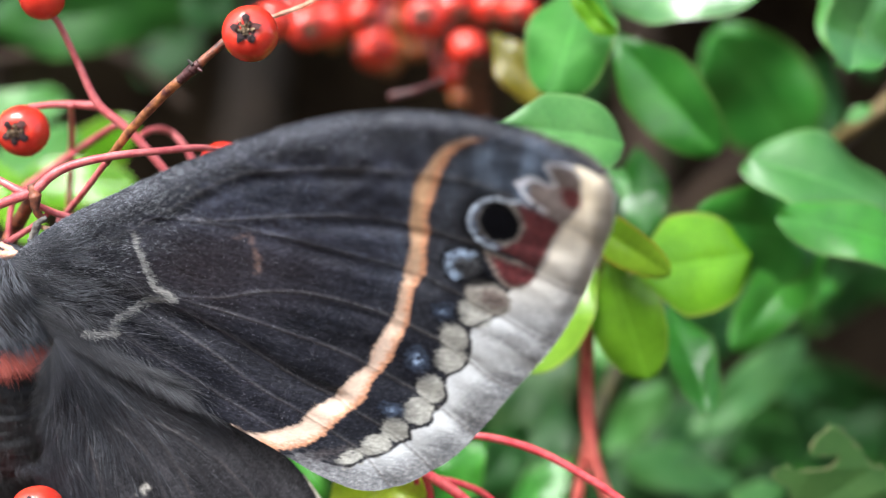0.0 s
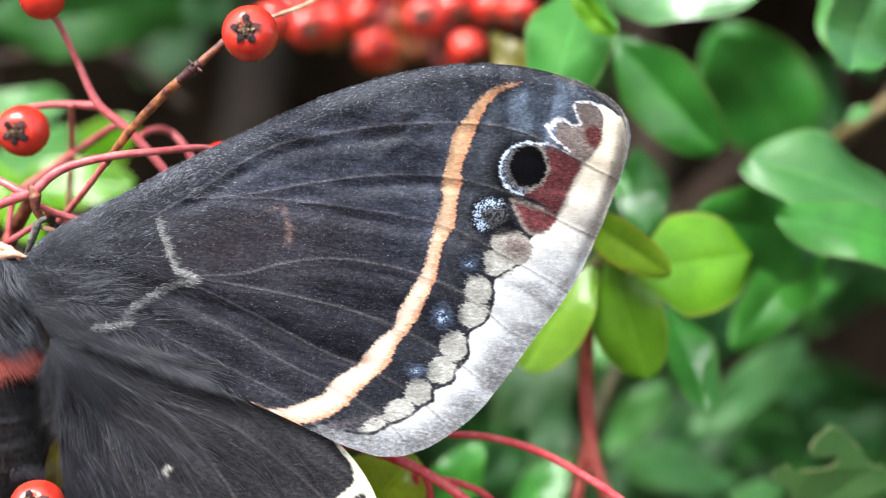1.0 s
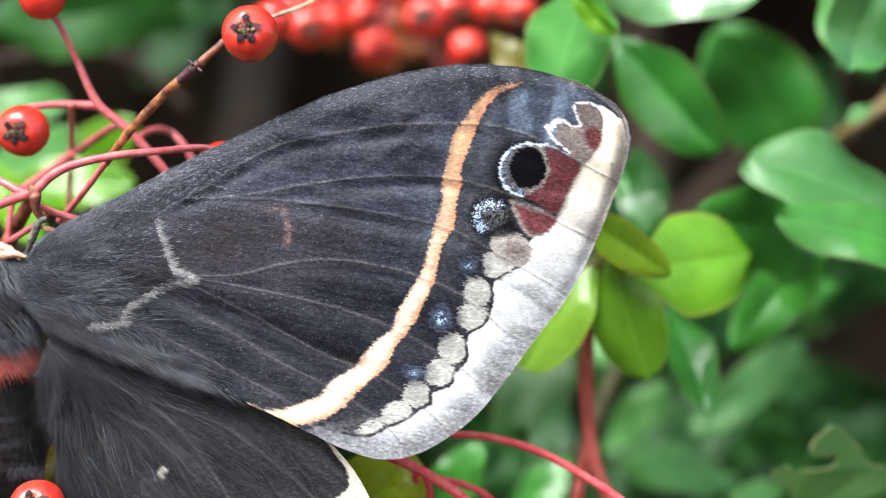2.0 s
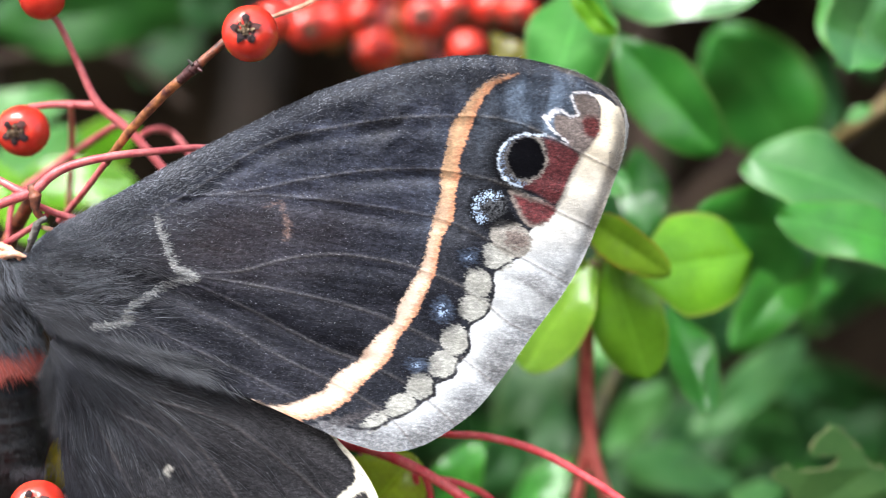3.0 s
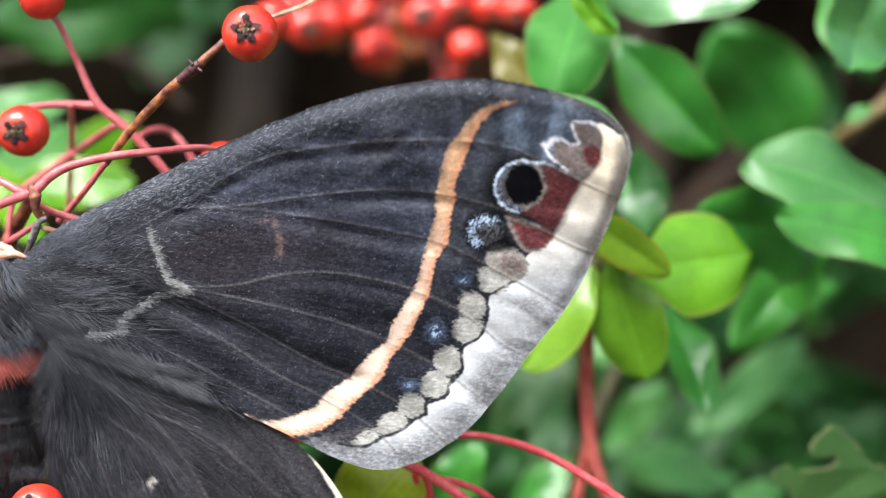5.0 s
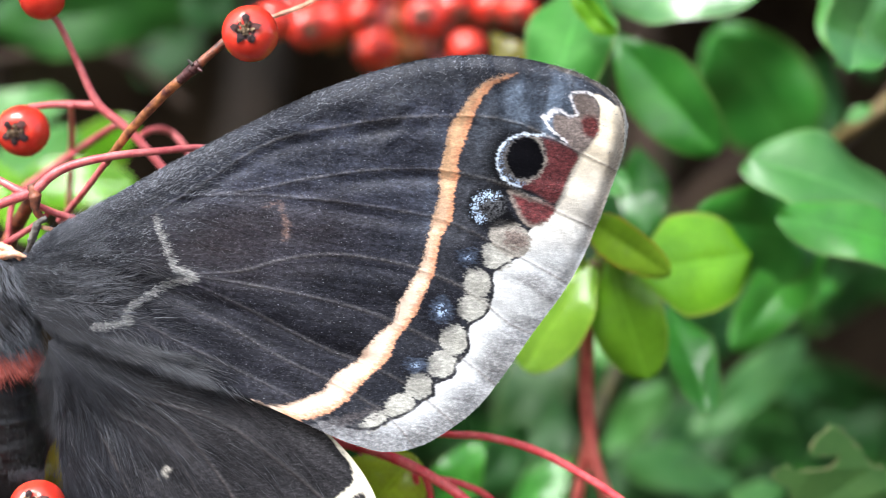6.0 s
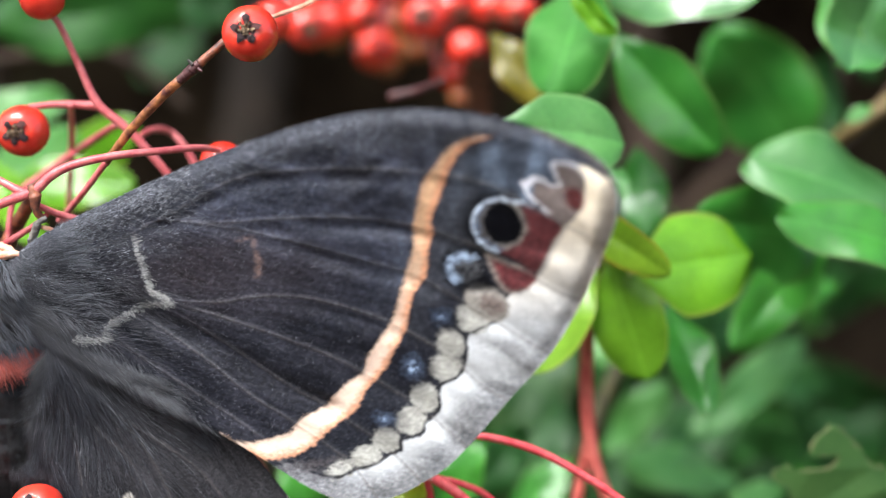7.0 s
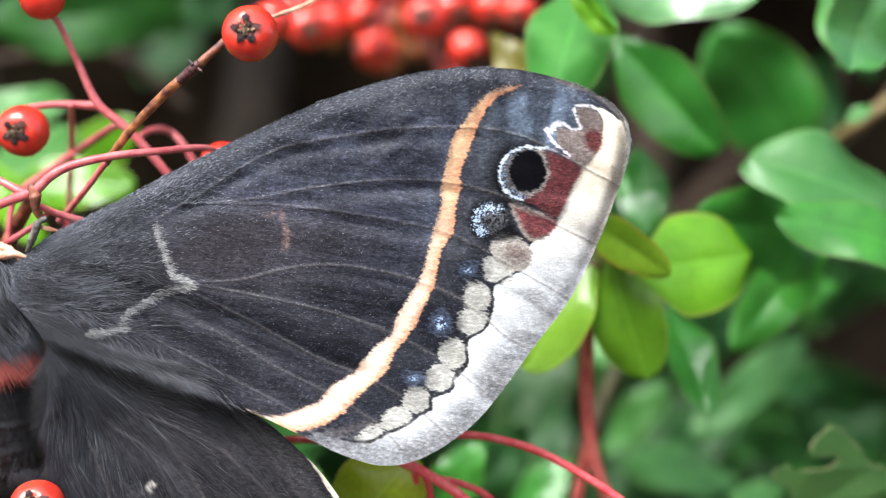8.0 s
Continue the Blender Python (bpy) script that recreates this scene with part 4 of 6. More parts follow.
    strand("bridge_fur", np.exp(-((bridge / 0.9) ** 2)), 4000, 1.6, 0.013, FUR_BLACK, 0.14, 0.3, 9.0, "soft fur between the two wings", 0.5)
    strand("pale_bridge_fur", soft(u - 11, 3) * np.exp(-((bridge / 0.7) ** 2)) * np.clip(3.4 * locks - 1.2, 0.05, 1), 1500, 1.6, 0.018, FUR_GREY, 0.10, 0.35, 9.0, "pale grey fur between the two wings", 0.5)
    strand("wing_hairs", 0.05 + soft(np.hypot(u, v) - 20, 10) * (1 - soft(d_rim, 0.3)), 3000, 1.0, 0.008, FUR_BLACK, 0.14, 0.14, 0.0, "fine dark hairs on the wing", 0.3)
    return wing


def lathe(name, rings, material, parent, label="", sides=40, lumps=0.03, seed=3):
    """A round body along rings of (x, y, z, radius across, radius deep) in the parent's millimetres."""
    line = spline(rings, 8 * len(rings))
    a = np.linspace(0, 2 * np.pi, sides, endpoint=False)
    verts, faces = [], []
    for i, (x, y, z, rx, ry) in enumerate(line):
        for t in a:
            k = 1 + lumps * noise.noise((3 * math.cos(t), 3 * math.sin(t), i * 0.35 + seed))
            verts.append((MM * (x + rx * k * math.cos(t)), MM * (y + ry * k * math.sin(t)), MM * z))
    n = len(line)
    for i in range(n - 1):
        for j in range(sides):
            k = (j + 1) % sides
            faces.append((i * sides + j, (i + 1) * sides + j, (i + 1) * sides + k, i * sides + k))
    faces.append(tuple(range(sides)))
    faces.append(tuple(range((n - 1) * sides, n * sides))[::-1])
    ob = child(name, mesh_of(name, verts, faces), material, parent, label)
    v = np.array(verts)
    return ob, v


def build_body():
    rng = np.random.default_rng(12)

    def at(x, y, d):
        """From a place in the world's millimetres to the moth's own."""
        return np.array((x, y, d)) - np.array(FORE_BASE)

    tx, ty, tz = at(*(-38.14, 1, -4.55))
    thorax, tv = lathe("thorax", [(tx, ty, tz + 5.2, 1.0, 1.0), (tx, ty, tz + 4.3, 3.6, 3.0), (tx, ty, tz + 1.8, 5.4, 4.4), (tx, ty, tz - 1.5, 5.6, 4.6), (tx, ty, tz - 3.2, 4.6, 4.0), (tx, ty + 0.3, tz - 4.2, 3.2, 3.0)], BODY_DARK, moth, "black furry thorax")
    front = tv[tv[:, 1] < (ty - 0.2) * MM]
    m = 8000
    pick = front[rng.integers(0, len(front), m)] + rng.normal(0, 0.15, (m, 3)) * MM
    out = pick - np.array((tx, ty + 1.0, tz)) * MM
    out /= np.linalg.norm(out, axis=1)[:, None]
    ways = out * (0.45, 0.5, 0.3) + np.array((0.35, -0.05, -0.85)) + rng.normal(0, 0.18, (m, 3))
    swirl = lattice(pick[:, [0, 2]] / MM * 0.7 + 90, 98)
    ways[:, 0] += 1.4 * (swirl - 0.5)
    size, thin = 2.0 * MM * rng.uniform(0.5, 1.3, m), 0.014 * MM * rng.uniform(0.6, 1.2, m)
    pale = lattice(pick[:, [0, 2]] / MM * (0.9, 0.45) + 40, 99) + rng.normal(0, 0.08, m) > 0.54
    for name, part_of, mat, note in (("thorax_fur", ~pale, FUR_BLACK, "long black fur"), ("pale_thorax_fur", pale, FUR_BLUISH, "locks of bluish-grey fur")):
        fur(name, pick[part_of], ways[part_of], size[part_of], thin[part_of], np.array((0.05, 0.08, -0.12)), mat, thorax, note)

    rings = []
    ax, ay, az = at(*(-37.78, 2, -9.7))
    widths = (3.6, 4.6, 4.5, 4.65, 4.5, 4.6, 4.35, 4.4, 4.0, 3.6, 2.6, 1.2)
    for i, w in enumerate(widths):
        rings.append((ax + 0.10 * i, ay + 0.02 * i, az + 1.0 - 1.05 * i, w, w * 0.92))
    abdomen, av = lathe("abdomen", rings, BODY_DARK, moth, "black ringed abdomen", lumps=0.05)
    front = av[(av[:, 1] < (ay + 1.5) * MM) & (av[:, 2] < (az - 1.0) * MM)]
    m = 6500
    pick = front[rng.integers(0, len(front), m)] + rng.normal(0, 0.12, (m, 3)) * MM
    out = pick - np.array((ax, ay + 1.0, 0)) * MM
    out[:, 2] = 0
    out /= np.linalg.norm(out, axis=1)[:, None]
    fur("abdomen_fur", pick, out * 0.35 + np.array((0, 0, -1.0)) + rng.normal(0, 0.22, (m, 3)), 1.25 * MM * rng.uniform(0.5, 1.3, m), 0.012 * MM * rng.uniform(0.6, 1.2, m), np.array((0, 0, 0.0)), FUR_JET, abdomen, "short black fur")
    # the coral ring of fur at the waist
    m = 3600
    t = rng.uniform(-2.9, -0.2, m)
    z = az + 0.75 + 0.5 * np.cos(t * 1.3) + rng.normal(0, 0.35, m)
    roots = np.stack([ax + 5.1 * np.cos(t), ay + 5.0 * np.sin(t), z], -1) * MM
    ways = np.stack([0.35 * np.cos(t) + 0.25, 0.45 * np.sin(t), -0.8 + 0 * t], -1) + rng.normal(0, 0.22, (m, 3))
    fur("coral_fur_ring", roots, ways, 1.7 * MM * rng.uniform(0.4, 1.3, m), 0.014 * MM * rng.uniform(0.7, 1.2, m), np.array((0.05, 0.1, -0.1)), FUR_RED, abdomen, "coral-red ring of fur round the waist")
    m = 420
    roots = at(*(-32.52, -2.8, -17.37))[None] * MM + rng.normal(0, 1, (m, 3)) * (0.75 * MM, 0.2 * MM, 0.25 * MM)
    fur("tail_tuft", roots, np.array((0.15, -0.15, -0.8)) + rng.normal(0, 0.4, (m, 3)), 0.8 * MM * rng.uniform(0.4, 1.3, m), 0.011 * MM * np.ones(m), np.zeros(3), FUR_BLACK, abdomen, "dark tuft at the tail")


forewing = build_forewing()
hindwing = build_hindwing()
build_body()


# ---- leaves ----
def leaf_mesh(length, width, fold, curl, blunt, wave, seed, nu=26, nv=15):
    """A smooth-edged leaf along +x with its upper side to +z, with midrib, side veins and thickness, in millimetres."""
    rng = np.random.default_rng(seed)
    verts, faces, uvs = [], [], []
    ph = rng.uniform(0, 6.28, 3)
    for side in (0, 1):
        for i in range(nu):
            s = 0.5 - 0.5 * math.cos(math.pi * i / (nu - 1))
            q = s**blunt
            w = 0.5 * width * (math.sqrt(max(0.0, 1 - abs(2 * q - 1) ** 2.0)) * min(1.0, 0.28 + 1.9 * s) + 0.01)
            for j in range(nv):
                t = 2 * j / (nv - 1) - 1
                x = length * s
                y = w * t * math.cos(radians(fold) * 0.8)
                z = abs(w * t) * math.sin(radians(fold)) - curl * length * (s - 0.35) ** 2
                z += wave * width * (0.05 * math.sin(5 * s + ph[0] + t) + 0.05 * abs(t) * math.sin(11 * s + ph[1]))
                z -= 0.07 * width * t * t
                z += 0.012 * width * abs(math.sin(9 * (s * 1.4 - 0.35 * abs(t)) * math.pi)) * (1 - abs(t)) ** 0.5
                z += -0.012 * width * math.exp(-((t / 0.07) ** 2))
                z -= 0.22 * side * (1 - abs(t) ** 6)
                verts.append((x * MM, y * MM, z * MM))
                uvs.append((s, 0.5 + 0.5 * t))
    off = nu * nv
    for i in range(nu - 1):
        for j in range(nv - 1):
            k = i * nv + j
            faces.append((k, k + nv, k + nv + 1, k + 1))
            faces.append((off + k, off + k + 1, off + k + nv + 1, off + k + nv))
    for i in range(nu - 1):
        for j, flip in ((0, True), (nv - 1, False)):
            k = i * nv + j
            q = (k, k + nv, off + k + nv, off + k)
            faces.append(q[::-1] if flip else q)
    me = mesh_of("leaf", verts, faces)
    layer = me.uv_layers.new(name="blade")
    loops = np.empty(len(me.loops), np.int32)
    me.loops.foreach_get("vertex_index", loops)
    layer.data.foreach_set("uv", np.array(uvs, np.float32)[loops].ravel())
    return me


LEAF_COUNT = [0]


def leaf(parent, base, tip, width, roll, material, fold=12, curl=0.15, blunt=0.85, wave=1.8, label=""):
    """A leaf from its foot to its tip (millimetres); roll turns its face about that line: 0 faces the open side, below 0 turns it up to the sky."""
    a, b = world_mm(base), world_mm(tip)
    x = (b - a).normalized()
    face = Vector((0, -1, 0))
    z = (face - x * face.dot(x)).normalized()
    turns = [Matrix.Rotation(radians(k * roll), 3, x) @ z for k in (1, -1)]
    if abs(x.x) > 0.4:
        turns.sort(key=lambda n: n.z)
        z = turns[1] if roll < 0 else turns[0]
    else:
        z = turns[0]
    y = z.cross(x)
    LEAF_COUNT[0] += 1
    me = leaf_mesh((b - a).length / MM, width, fold, curl, blunt, wave, LEAF_COUNT[0])
    ob = child("leaf", me, material, parent, label)
    ob.matrix_basis = Matrix.Translation(a - parent.matrix_basis.translation) @ Matrix((x, y, z)).transposed().to_4x4()
    return ob


def shoot(name, root, label, category="shrub branch"):
    return thing(name, world_mm(root), label, category, "leafy shoots" if "leaf" in name else "")


# the leafy branch beyond the wing tip
branch = shoot("leafy_branch", (14.06, 22.5, -25.21), "leafy shrub branch with glossy rounded green leaves")
tube("stem", [(19.55, 32.5, -47.78), (17.48, 23.5, -28.71), (15.27, 22.5, -22.46), (14.33, 22.5, -18.62), (13.84, 22, -13.62), (13.9, 21, -8.63), (14.01, 19.5, -4.9)], [2.2, 0.95, 0.72, 0.66, 0.7, 0.72, 0.5], STEM_DARK, branch, "red woody stem")
tube("stem", [(12.76, 32.5, -44.82), (12.71, 24.5, -28.93), (13.61, 23.5, -22.08), (14.22, 22.5, -18.34)], [1.6, 0.8, 0.6, 0.55], STEM_DARK, branch, "red side stem", seed=3)
for far_end in ((17.58, 17.00, -2.26), (11.81, 15.00, 3.78), (15.54, 17.50, -0.48), (14.64, 18.00, -0.37)):
    tube("petiole", [(13.95, 20, -6.0), (0.5 * (14.0 + far_end[0]), 0.5 * (20.5 + far_end[1]), 0.5 * (far_end[2] - 4.5)), far_end], [0.4, 0.3, 0.28], STEM_GREEN, branch, "yellow-green leaf stalk", seed=int(far_end[0] * 5))
leaf(branch, (17.58, 17.00, -2.26), (30.03, 22.00, -0.49), 9.9, -6, LEAF_FRESH, fold=5, curl=0.1, blunt=0.95, wave=0.5)
leaf(branch, (11.81, 15.00, 3.78), (20.17, 12.00, -2.38), 4.2, 25, LEAF_OLIVE, fold=18, curl=0.1, blunt=1.0, wave=0.8, label="olive leaf with a rusty edge")
leaf(branch, (15.54, 17.50, -0.48), (19.02, 17.50, -12.31), 6.9, 14, LEAF_MID, fold=10, curl=0.08, blunt=1.0, wave=0.8)
leaf(branch, (14.64, 18.00, -0.37), (7.50, 17.50, -11.26), 6.6, -20, LEAF_BRIGHT, fold=14, curl=0.05, blunt=1.2, wave=0.8)
leaf(branch, (4.18, 10.00, 10.79), (16.45, 12.50, 9.70), 7.7, -20, LEAF_SKY_PALE, fold=16, curl=0.08, blunt=1.25, wave=0.6, label="pale green leaf folded along its midrib")
upper_shoot = shoot("leafy_shoot", (14, 23, 30), "hanging shoot with rounded glossy green leaves above the moth")
tube("stem", [(13, 24, 40), (14, 23.5, 31), (16, 29, 27), (17.3, 31.5, 23.4)], [0.7, 0.5, 0.4, 0.3], STEM_GREEN, upper_shoot, "green stem", seed=51)
corner_shoot = shoot("leafy_shoot", (43, 23, 29), "small shoot with bright waxy green leaves")
tube("stem", [(52, 26, 44), (45, 23, 32), (44, 22.8, 26), (44.9, 22.5, 19.8)], [0.7, 0.5, 0.4, 0.3], STEM_GREEN, corner_shoot, "green stem", seed=52)
tube("stem", [(45, 23, 32), (40, 23.3, 29), (37.1, 23.5, 26.7)], [0.4, 0.35, 0.3], STEM_GREEN, corner_shoot, "green stem", seed=53)
side_shoot = shoot("leafy_shoot", (50, 28, -6), "side shoot with broad waxy leaves, pale with sky sheen")
tube("stem", [(58, 34, -40), (52, 29, -16), (50, 26, -4), (49.6, 26.5, 0)], [0.9, 0.7, 0.5, 0.4], STEM_OLIVE, side_shoot, "brown stem", seed=54)
tube("stem", [(50.5, 27, -7), (47, 33, -2), (43.2, 35.5, 0.7), (41, 36.5, 2.5)], [0.5, 0.4, 0.35, 0.3], STEM_GREEN, side_shoot, "green stem", seed=55)
leaf(upper_shoot, (14.06, 22.5, 27.51), (10.54, 19.5, 14.4), 8.82, 14, LEAF_MATTE, fold=3, curl=0.1, blunt=1.0)
leaf(upper_shoot, (11.68, 17.5, 24.36), (15.78, 16.5, 19.87), 2.53, 35, LEAF_FRESH, fold=22, curl=0.1)
leaf(upper_shoot, (17.60, 32.00, 22.54), (27.57, 28.00, 9.78), 8.4, 22, LEAF_GREEN, fold=24, curl=0.22, blunt=1.05, wave=1.0)
leaf(upper_shoot, (16.01, 31.00, 25.89), (30.99, 24.00, 25.71), 6.8, -16, LEAF_SHEEN, fold=10, curl=0.1, wave=1.0)
leaf(corner_shoot, (37.12, 23.5, 26.61), (39.37, 20.5, 17.47), 4.12, 40, LEAF_SHEEN, fold=14, curl=0.1)
leaf(corner_shoot, (42.61, 22.5, 28.61), (38.93, 18.5, 16.99), 9.19, -14, LEAF_SHEEN, fold=16, curl=0.12)
leaf(corner_shoot, (44.81, 22.5, 19.82), (38.11, 22.5, 18.18), 2.2, -60, LEAF_GREEN, fold=10, curl=0.1)
leaf(side_shoot, (49.92, 27.5, -0.51), (31.43, 23.5, 10.12), 12.07, -40, LEAF_SKY_PALE, fold=10, curl=0.15, blunt=0.9)
leaf(side_shoot, (49.2, 22.5, -1.59), (32.38, 20, 3.56), 6.54, -26, LEAF_GREEN, fold=14, curl=0.1)
leaf(side_shoot, (43.18, 35.5, 0.66), (26.26, 30.5, 3.26), 11.81, 14, LEAF_GREEN, fold=10, curl=0.1, blunt=0.9)
leaf(branch, (23.77, 33.00, -5.57), (26.10, 24.00, -16.16), 5.6, -14, LEAF_GREEN, fold=24, curl=0.1, blunt=0.8, wave=1.0)
leaf(side_shoot, (41.04, 36.5, 2.49), (30.18, 32.5, -10.57), 7.19, -4, LEAF_GREEN, fold=20, curl=-0.15, blunt=0.7)
leaf(branch, (49.28, 71.25, 10.59), (34.64, 63.75, 27.8), 13.98, 20, LEAF_GREEN, fold=8, curl=0.1, blunt=0.95)
leaf(branch, (21.37, 39, 11.18), (21.92, 36.5, 1.28), 5.5, 10, LEAF_GREEN, fold=10, curl=0.1)
leaf(branch, (15.27, 23.5, 6.14), (18.15, 23.5, 6.97), 4.43, -40, LEAF_SKY_PALE, fold=10, curl=0.1)
tube("stem", [(63.11, 56.25, 24.87), (52.26, 52.5, 16.9), (47.95, 56.25, 13.16), (46.27, 71.25, 8.34)], [1.2, 0.9, 0.8, 0.7], STEM_OLIVE, branch, "brown twig", seed=8)
tube("stem", [(14.11, 18, -1.54), (17.44, 27.5, -1.65), (27.37, 48.75, 0.72), (39.32, 63.75, 4.39), (46.27, 71.25, 8.34)], [0.6, 0.6, 0.6, 0.6, 0.7], STEM_OLIVE, branch, "brown twig", seed=9)
tube("stem", [(46.27, 71.25, 8.34), (70.17, 97.5, 27.6), (54.9, 75, 47.61), (25.43, 37.5, 40.41), (13.45, 27.5, 36.53)], [0.7, 0.6, 0.5, 0.5, 0.5], BARK, branch, "brown twig", seed=10)

# chewed leaf low down
chewed = shoot("chewed_leaf_shoot", (36.2, 12, -28.26), "shrub shoot with a dull green leaf chewed at its edge")


def build_chewed():
    """A broad flat leaf, its rim eaten into bays."""
    ring = spline([(33.08, 15.5, -29.07), (32.14, 15.5, -22.42), (31.1, 15.5, -21.69), (30.38, 15.5, -20.86), (31.31, 15.5, -20.08), (32.56, 15.5, -20.44), (34.12, 15.5, -20.44), (35.89, 15.5, -20.18), (36.62, 15.5, -19.19), (35.47, 15.5, -18.98), (34.22, 15.5, -19.14), (33.81, 15.5, -18.46), (34.33, 15.5, -17.32), (34.95, 15.5, -16.9), (35.68, 15.5, -16.28), (36.41, 15.5, -16.44), (37.34, 15.5, -17.37), (37.97, 15.5, -18.05), (38.8, 15.5, -18.83), (39.79, 15.5, -20.13), (41.4, 15.5, -20.86), (45.56, 15.5, -26.99), (40.36, 15.5, -31.16)], 260)
    ring = (ring + (0, 110, 0)) * 1.04 - (0, 110, 0)
    rng = np.random.default_rng(4)
    ring[:, [0, 2]] += rng.normal(0, 0.07, (260, 2))
    bm = bmesh.new()
    sides = []
    for back in (0, 1):
        loop = [bm.verts.new((p[0], p[1] + 0.22 * back, p[2])) for p in ring]
        rim = [bm.edges.new((loop[k - 1], loop[k])) for k in range(len(loop))]
        bmesh.ops.triangle_fill(bm, edges=rim, use_beauty=True, normal=(0, 1 if back else -1, 0))
        sides.append(loop)
    for k in range(len(ring)):
        bm.faces.new((sides[0][k - 1], sides[0][k], sides[1][k], sides[1][k - 1]))
    for v in bm.verts:
        v.co.y += 0.4 * math.sin(v.co.x * 0.5) + 0.02 * (v.co.z + 17) ** 2
    bmesh.ops.recalc_face_normals(bm, faces=list(bm.faces))
    bmesh.ops.transform(bm, matrix=Matrix.Translation(Vector((0, 0, HEIGHT)) - chewed.matrix_basis.translation) @ Matrix.Scale(MM, 4), verts=bm.verts)
    layer = bm.loops.layers.uv.new("blade")
    for f in bm.faces:
        for lp in f.loops:
            lp[layer].uv = (0.5 + lp.vert.co.x * 40, 0.62 + lp.vert.co.z * 12)
    me = bpy.data.meshes.new("leaf")
    bm.to_mesh(me)
    bm.free()
    child("leaf", me, LEAF_DULL, chewed, "dull green leaf with a chewed edge")
    tube("dry_rim", [(a, b + 0.11 + 0.4 * math.sin(a * 0.5) + 0.02 * (c + 17) ** 2, c) for a, b, c in ring[8:-20:3]], [0.05 + 0.06 * abs(math.sin(k * 0.9)) for k in range(len(ring[8:-20:3]))], LEAF_DRY, chewed, "dry tan rim of the chewed edge", sides=6, rough=0.3)


build_chewed()
tube("stem", [(36.2, 12, -26.24), (43.08, 27.5, -40.4), (52.42, 45, -61.6)], [0.5, 0.6, 0.9], STEM_BROWN, chewed, "brown twig", seed=12)

# ---- berries ----
def berry_mesh(r, dimple, seed):
    """A round fruit with its eye toward +z, sunken round the calyx."""
    n, m = 36, 24
    verts, faces = [], []
    for i in range(m + 1):
        th = math.pi * i / m
        for j in range(n):
            ph = 2 * math.pi * j / n
            d = Vector((math.sin(th) * math.cos(ph), math.sin(th) * math.sin(ph), math.cos(th)))
            k = 1 + 0.025 * noise.noise(d * 1.7 + Vector((seed, 0, 0))) + 0.012 * math.cos(5 * ph) * math.exp(-((th / 0.7) ** 2))
            k -= dimple * math.exp(-((th / 0.42) ** 2))
            k -= 0.05 * math.exp(-(((math.pi - th) / 0.3) ** 2))
            verts.append(tuple(d * r * k * MM))
    for i in range(m):
        for j in range(n):
            k = (j + 1) % n
            faces.append((i * n + j, (i + 1) * n + j, (i + 1) * n + k, i * n + k))
    return mesh_of("berry", verts, faces)


def calyx_mesh(r, seed):
    """Five dry sepals bent over the eye of the fruit and a tuft of old stamens."""
    rng = np.random.default_rng(seed)
    bm = bmesh.new()
    top = r * 0.80
    # dark floor of the eye
    floor = [bm.verts.new((r * 0.36 * math.cos(k * 0.5236) * MM, r * 0.36 * math.sin(k * 0.5236) * MM, (top + r * (0.045 + 0.01 * rng.normal())) * MM)) for k in range(12)]
    hub = bm.verts.new((0, 0, (top + r * 0.03) * MM))
    for k in range(12):
        bm.faces.new((floor[k], floor[(k + 1) % 12], hub))
    for i in range(5):
        a = 2 * math.pi * i / 5 + rng.normal(0, 0.12)
        d, e = Vector((math.cos(a), math.sin(a), 0)), Vector((-math.sin(a), math.cos(a), 0))
        rows = []
        for s, w, h in ((0.58, 0.02, 0.06), (0.45, 0.14, 0.12), (0.32, 0.13, 0.14), (0.2, 0.04, 0.11)):
            j = rng.normal(0, 0.03)
            rows.append([bm.verts.new((d * r * (s + j) + e * r * w * (k + rng.normal(0, 0.15)) + Vector((0, 0, top + r * (h + rng.normal(0, 0.012) + (0.03 if k == 0 else 0))))) * MM) for k in (-1, 0, 1)])
        for p, q in zip(rows, rows[1:]):
            for k in (0, 1):
                bm.faces.new((p[k], p[k + 1], q[k + 1], q[k]))
    for i in range(34):
        a, s = rng.uniform(0, 6.28), rng.uniform(0.0, 0.27)
        c = Vector((math.cos(a) * s * r, math.sin(a) * s * r, top + r * 0.02))
        t = c + Vector((rng.normal(0, 0.05) * r, rng.normal(0, 0.05) * r, rng.uniform(0.12, 0.24) * r))
        w = 0.03 * r
        lo = [bm.verts.new((c + Vector((w * math.cos(k * 2.1), w * math.sin(k * 2.1), 0))) * MM) for k in range(3)]
        hi = [bm.verts.new((t + Vector((w * 1.5 * math.cos(k * 2.1), w * 1.5 * math.sin(k * 2.1), 0))) * MM) for k in range(3)]
        for k in range(3):
            bm.faces.new((lo[k], lo[(k + 1) % 3], hi[(k + 1) % 3], hi[k]))
        bm.faces.new(hi)
    bm.faces.ensure_lookup_table()
    for f in bm.faces[52:]:
        f.material_index = 1
    me = bpy.data.meshes.new("calyx")
    bm.to_mesh(me)
    bm.free()
    return me


BERRY_COUNT = [0]


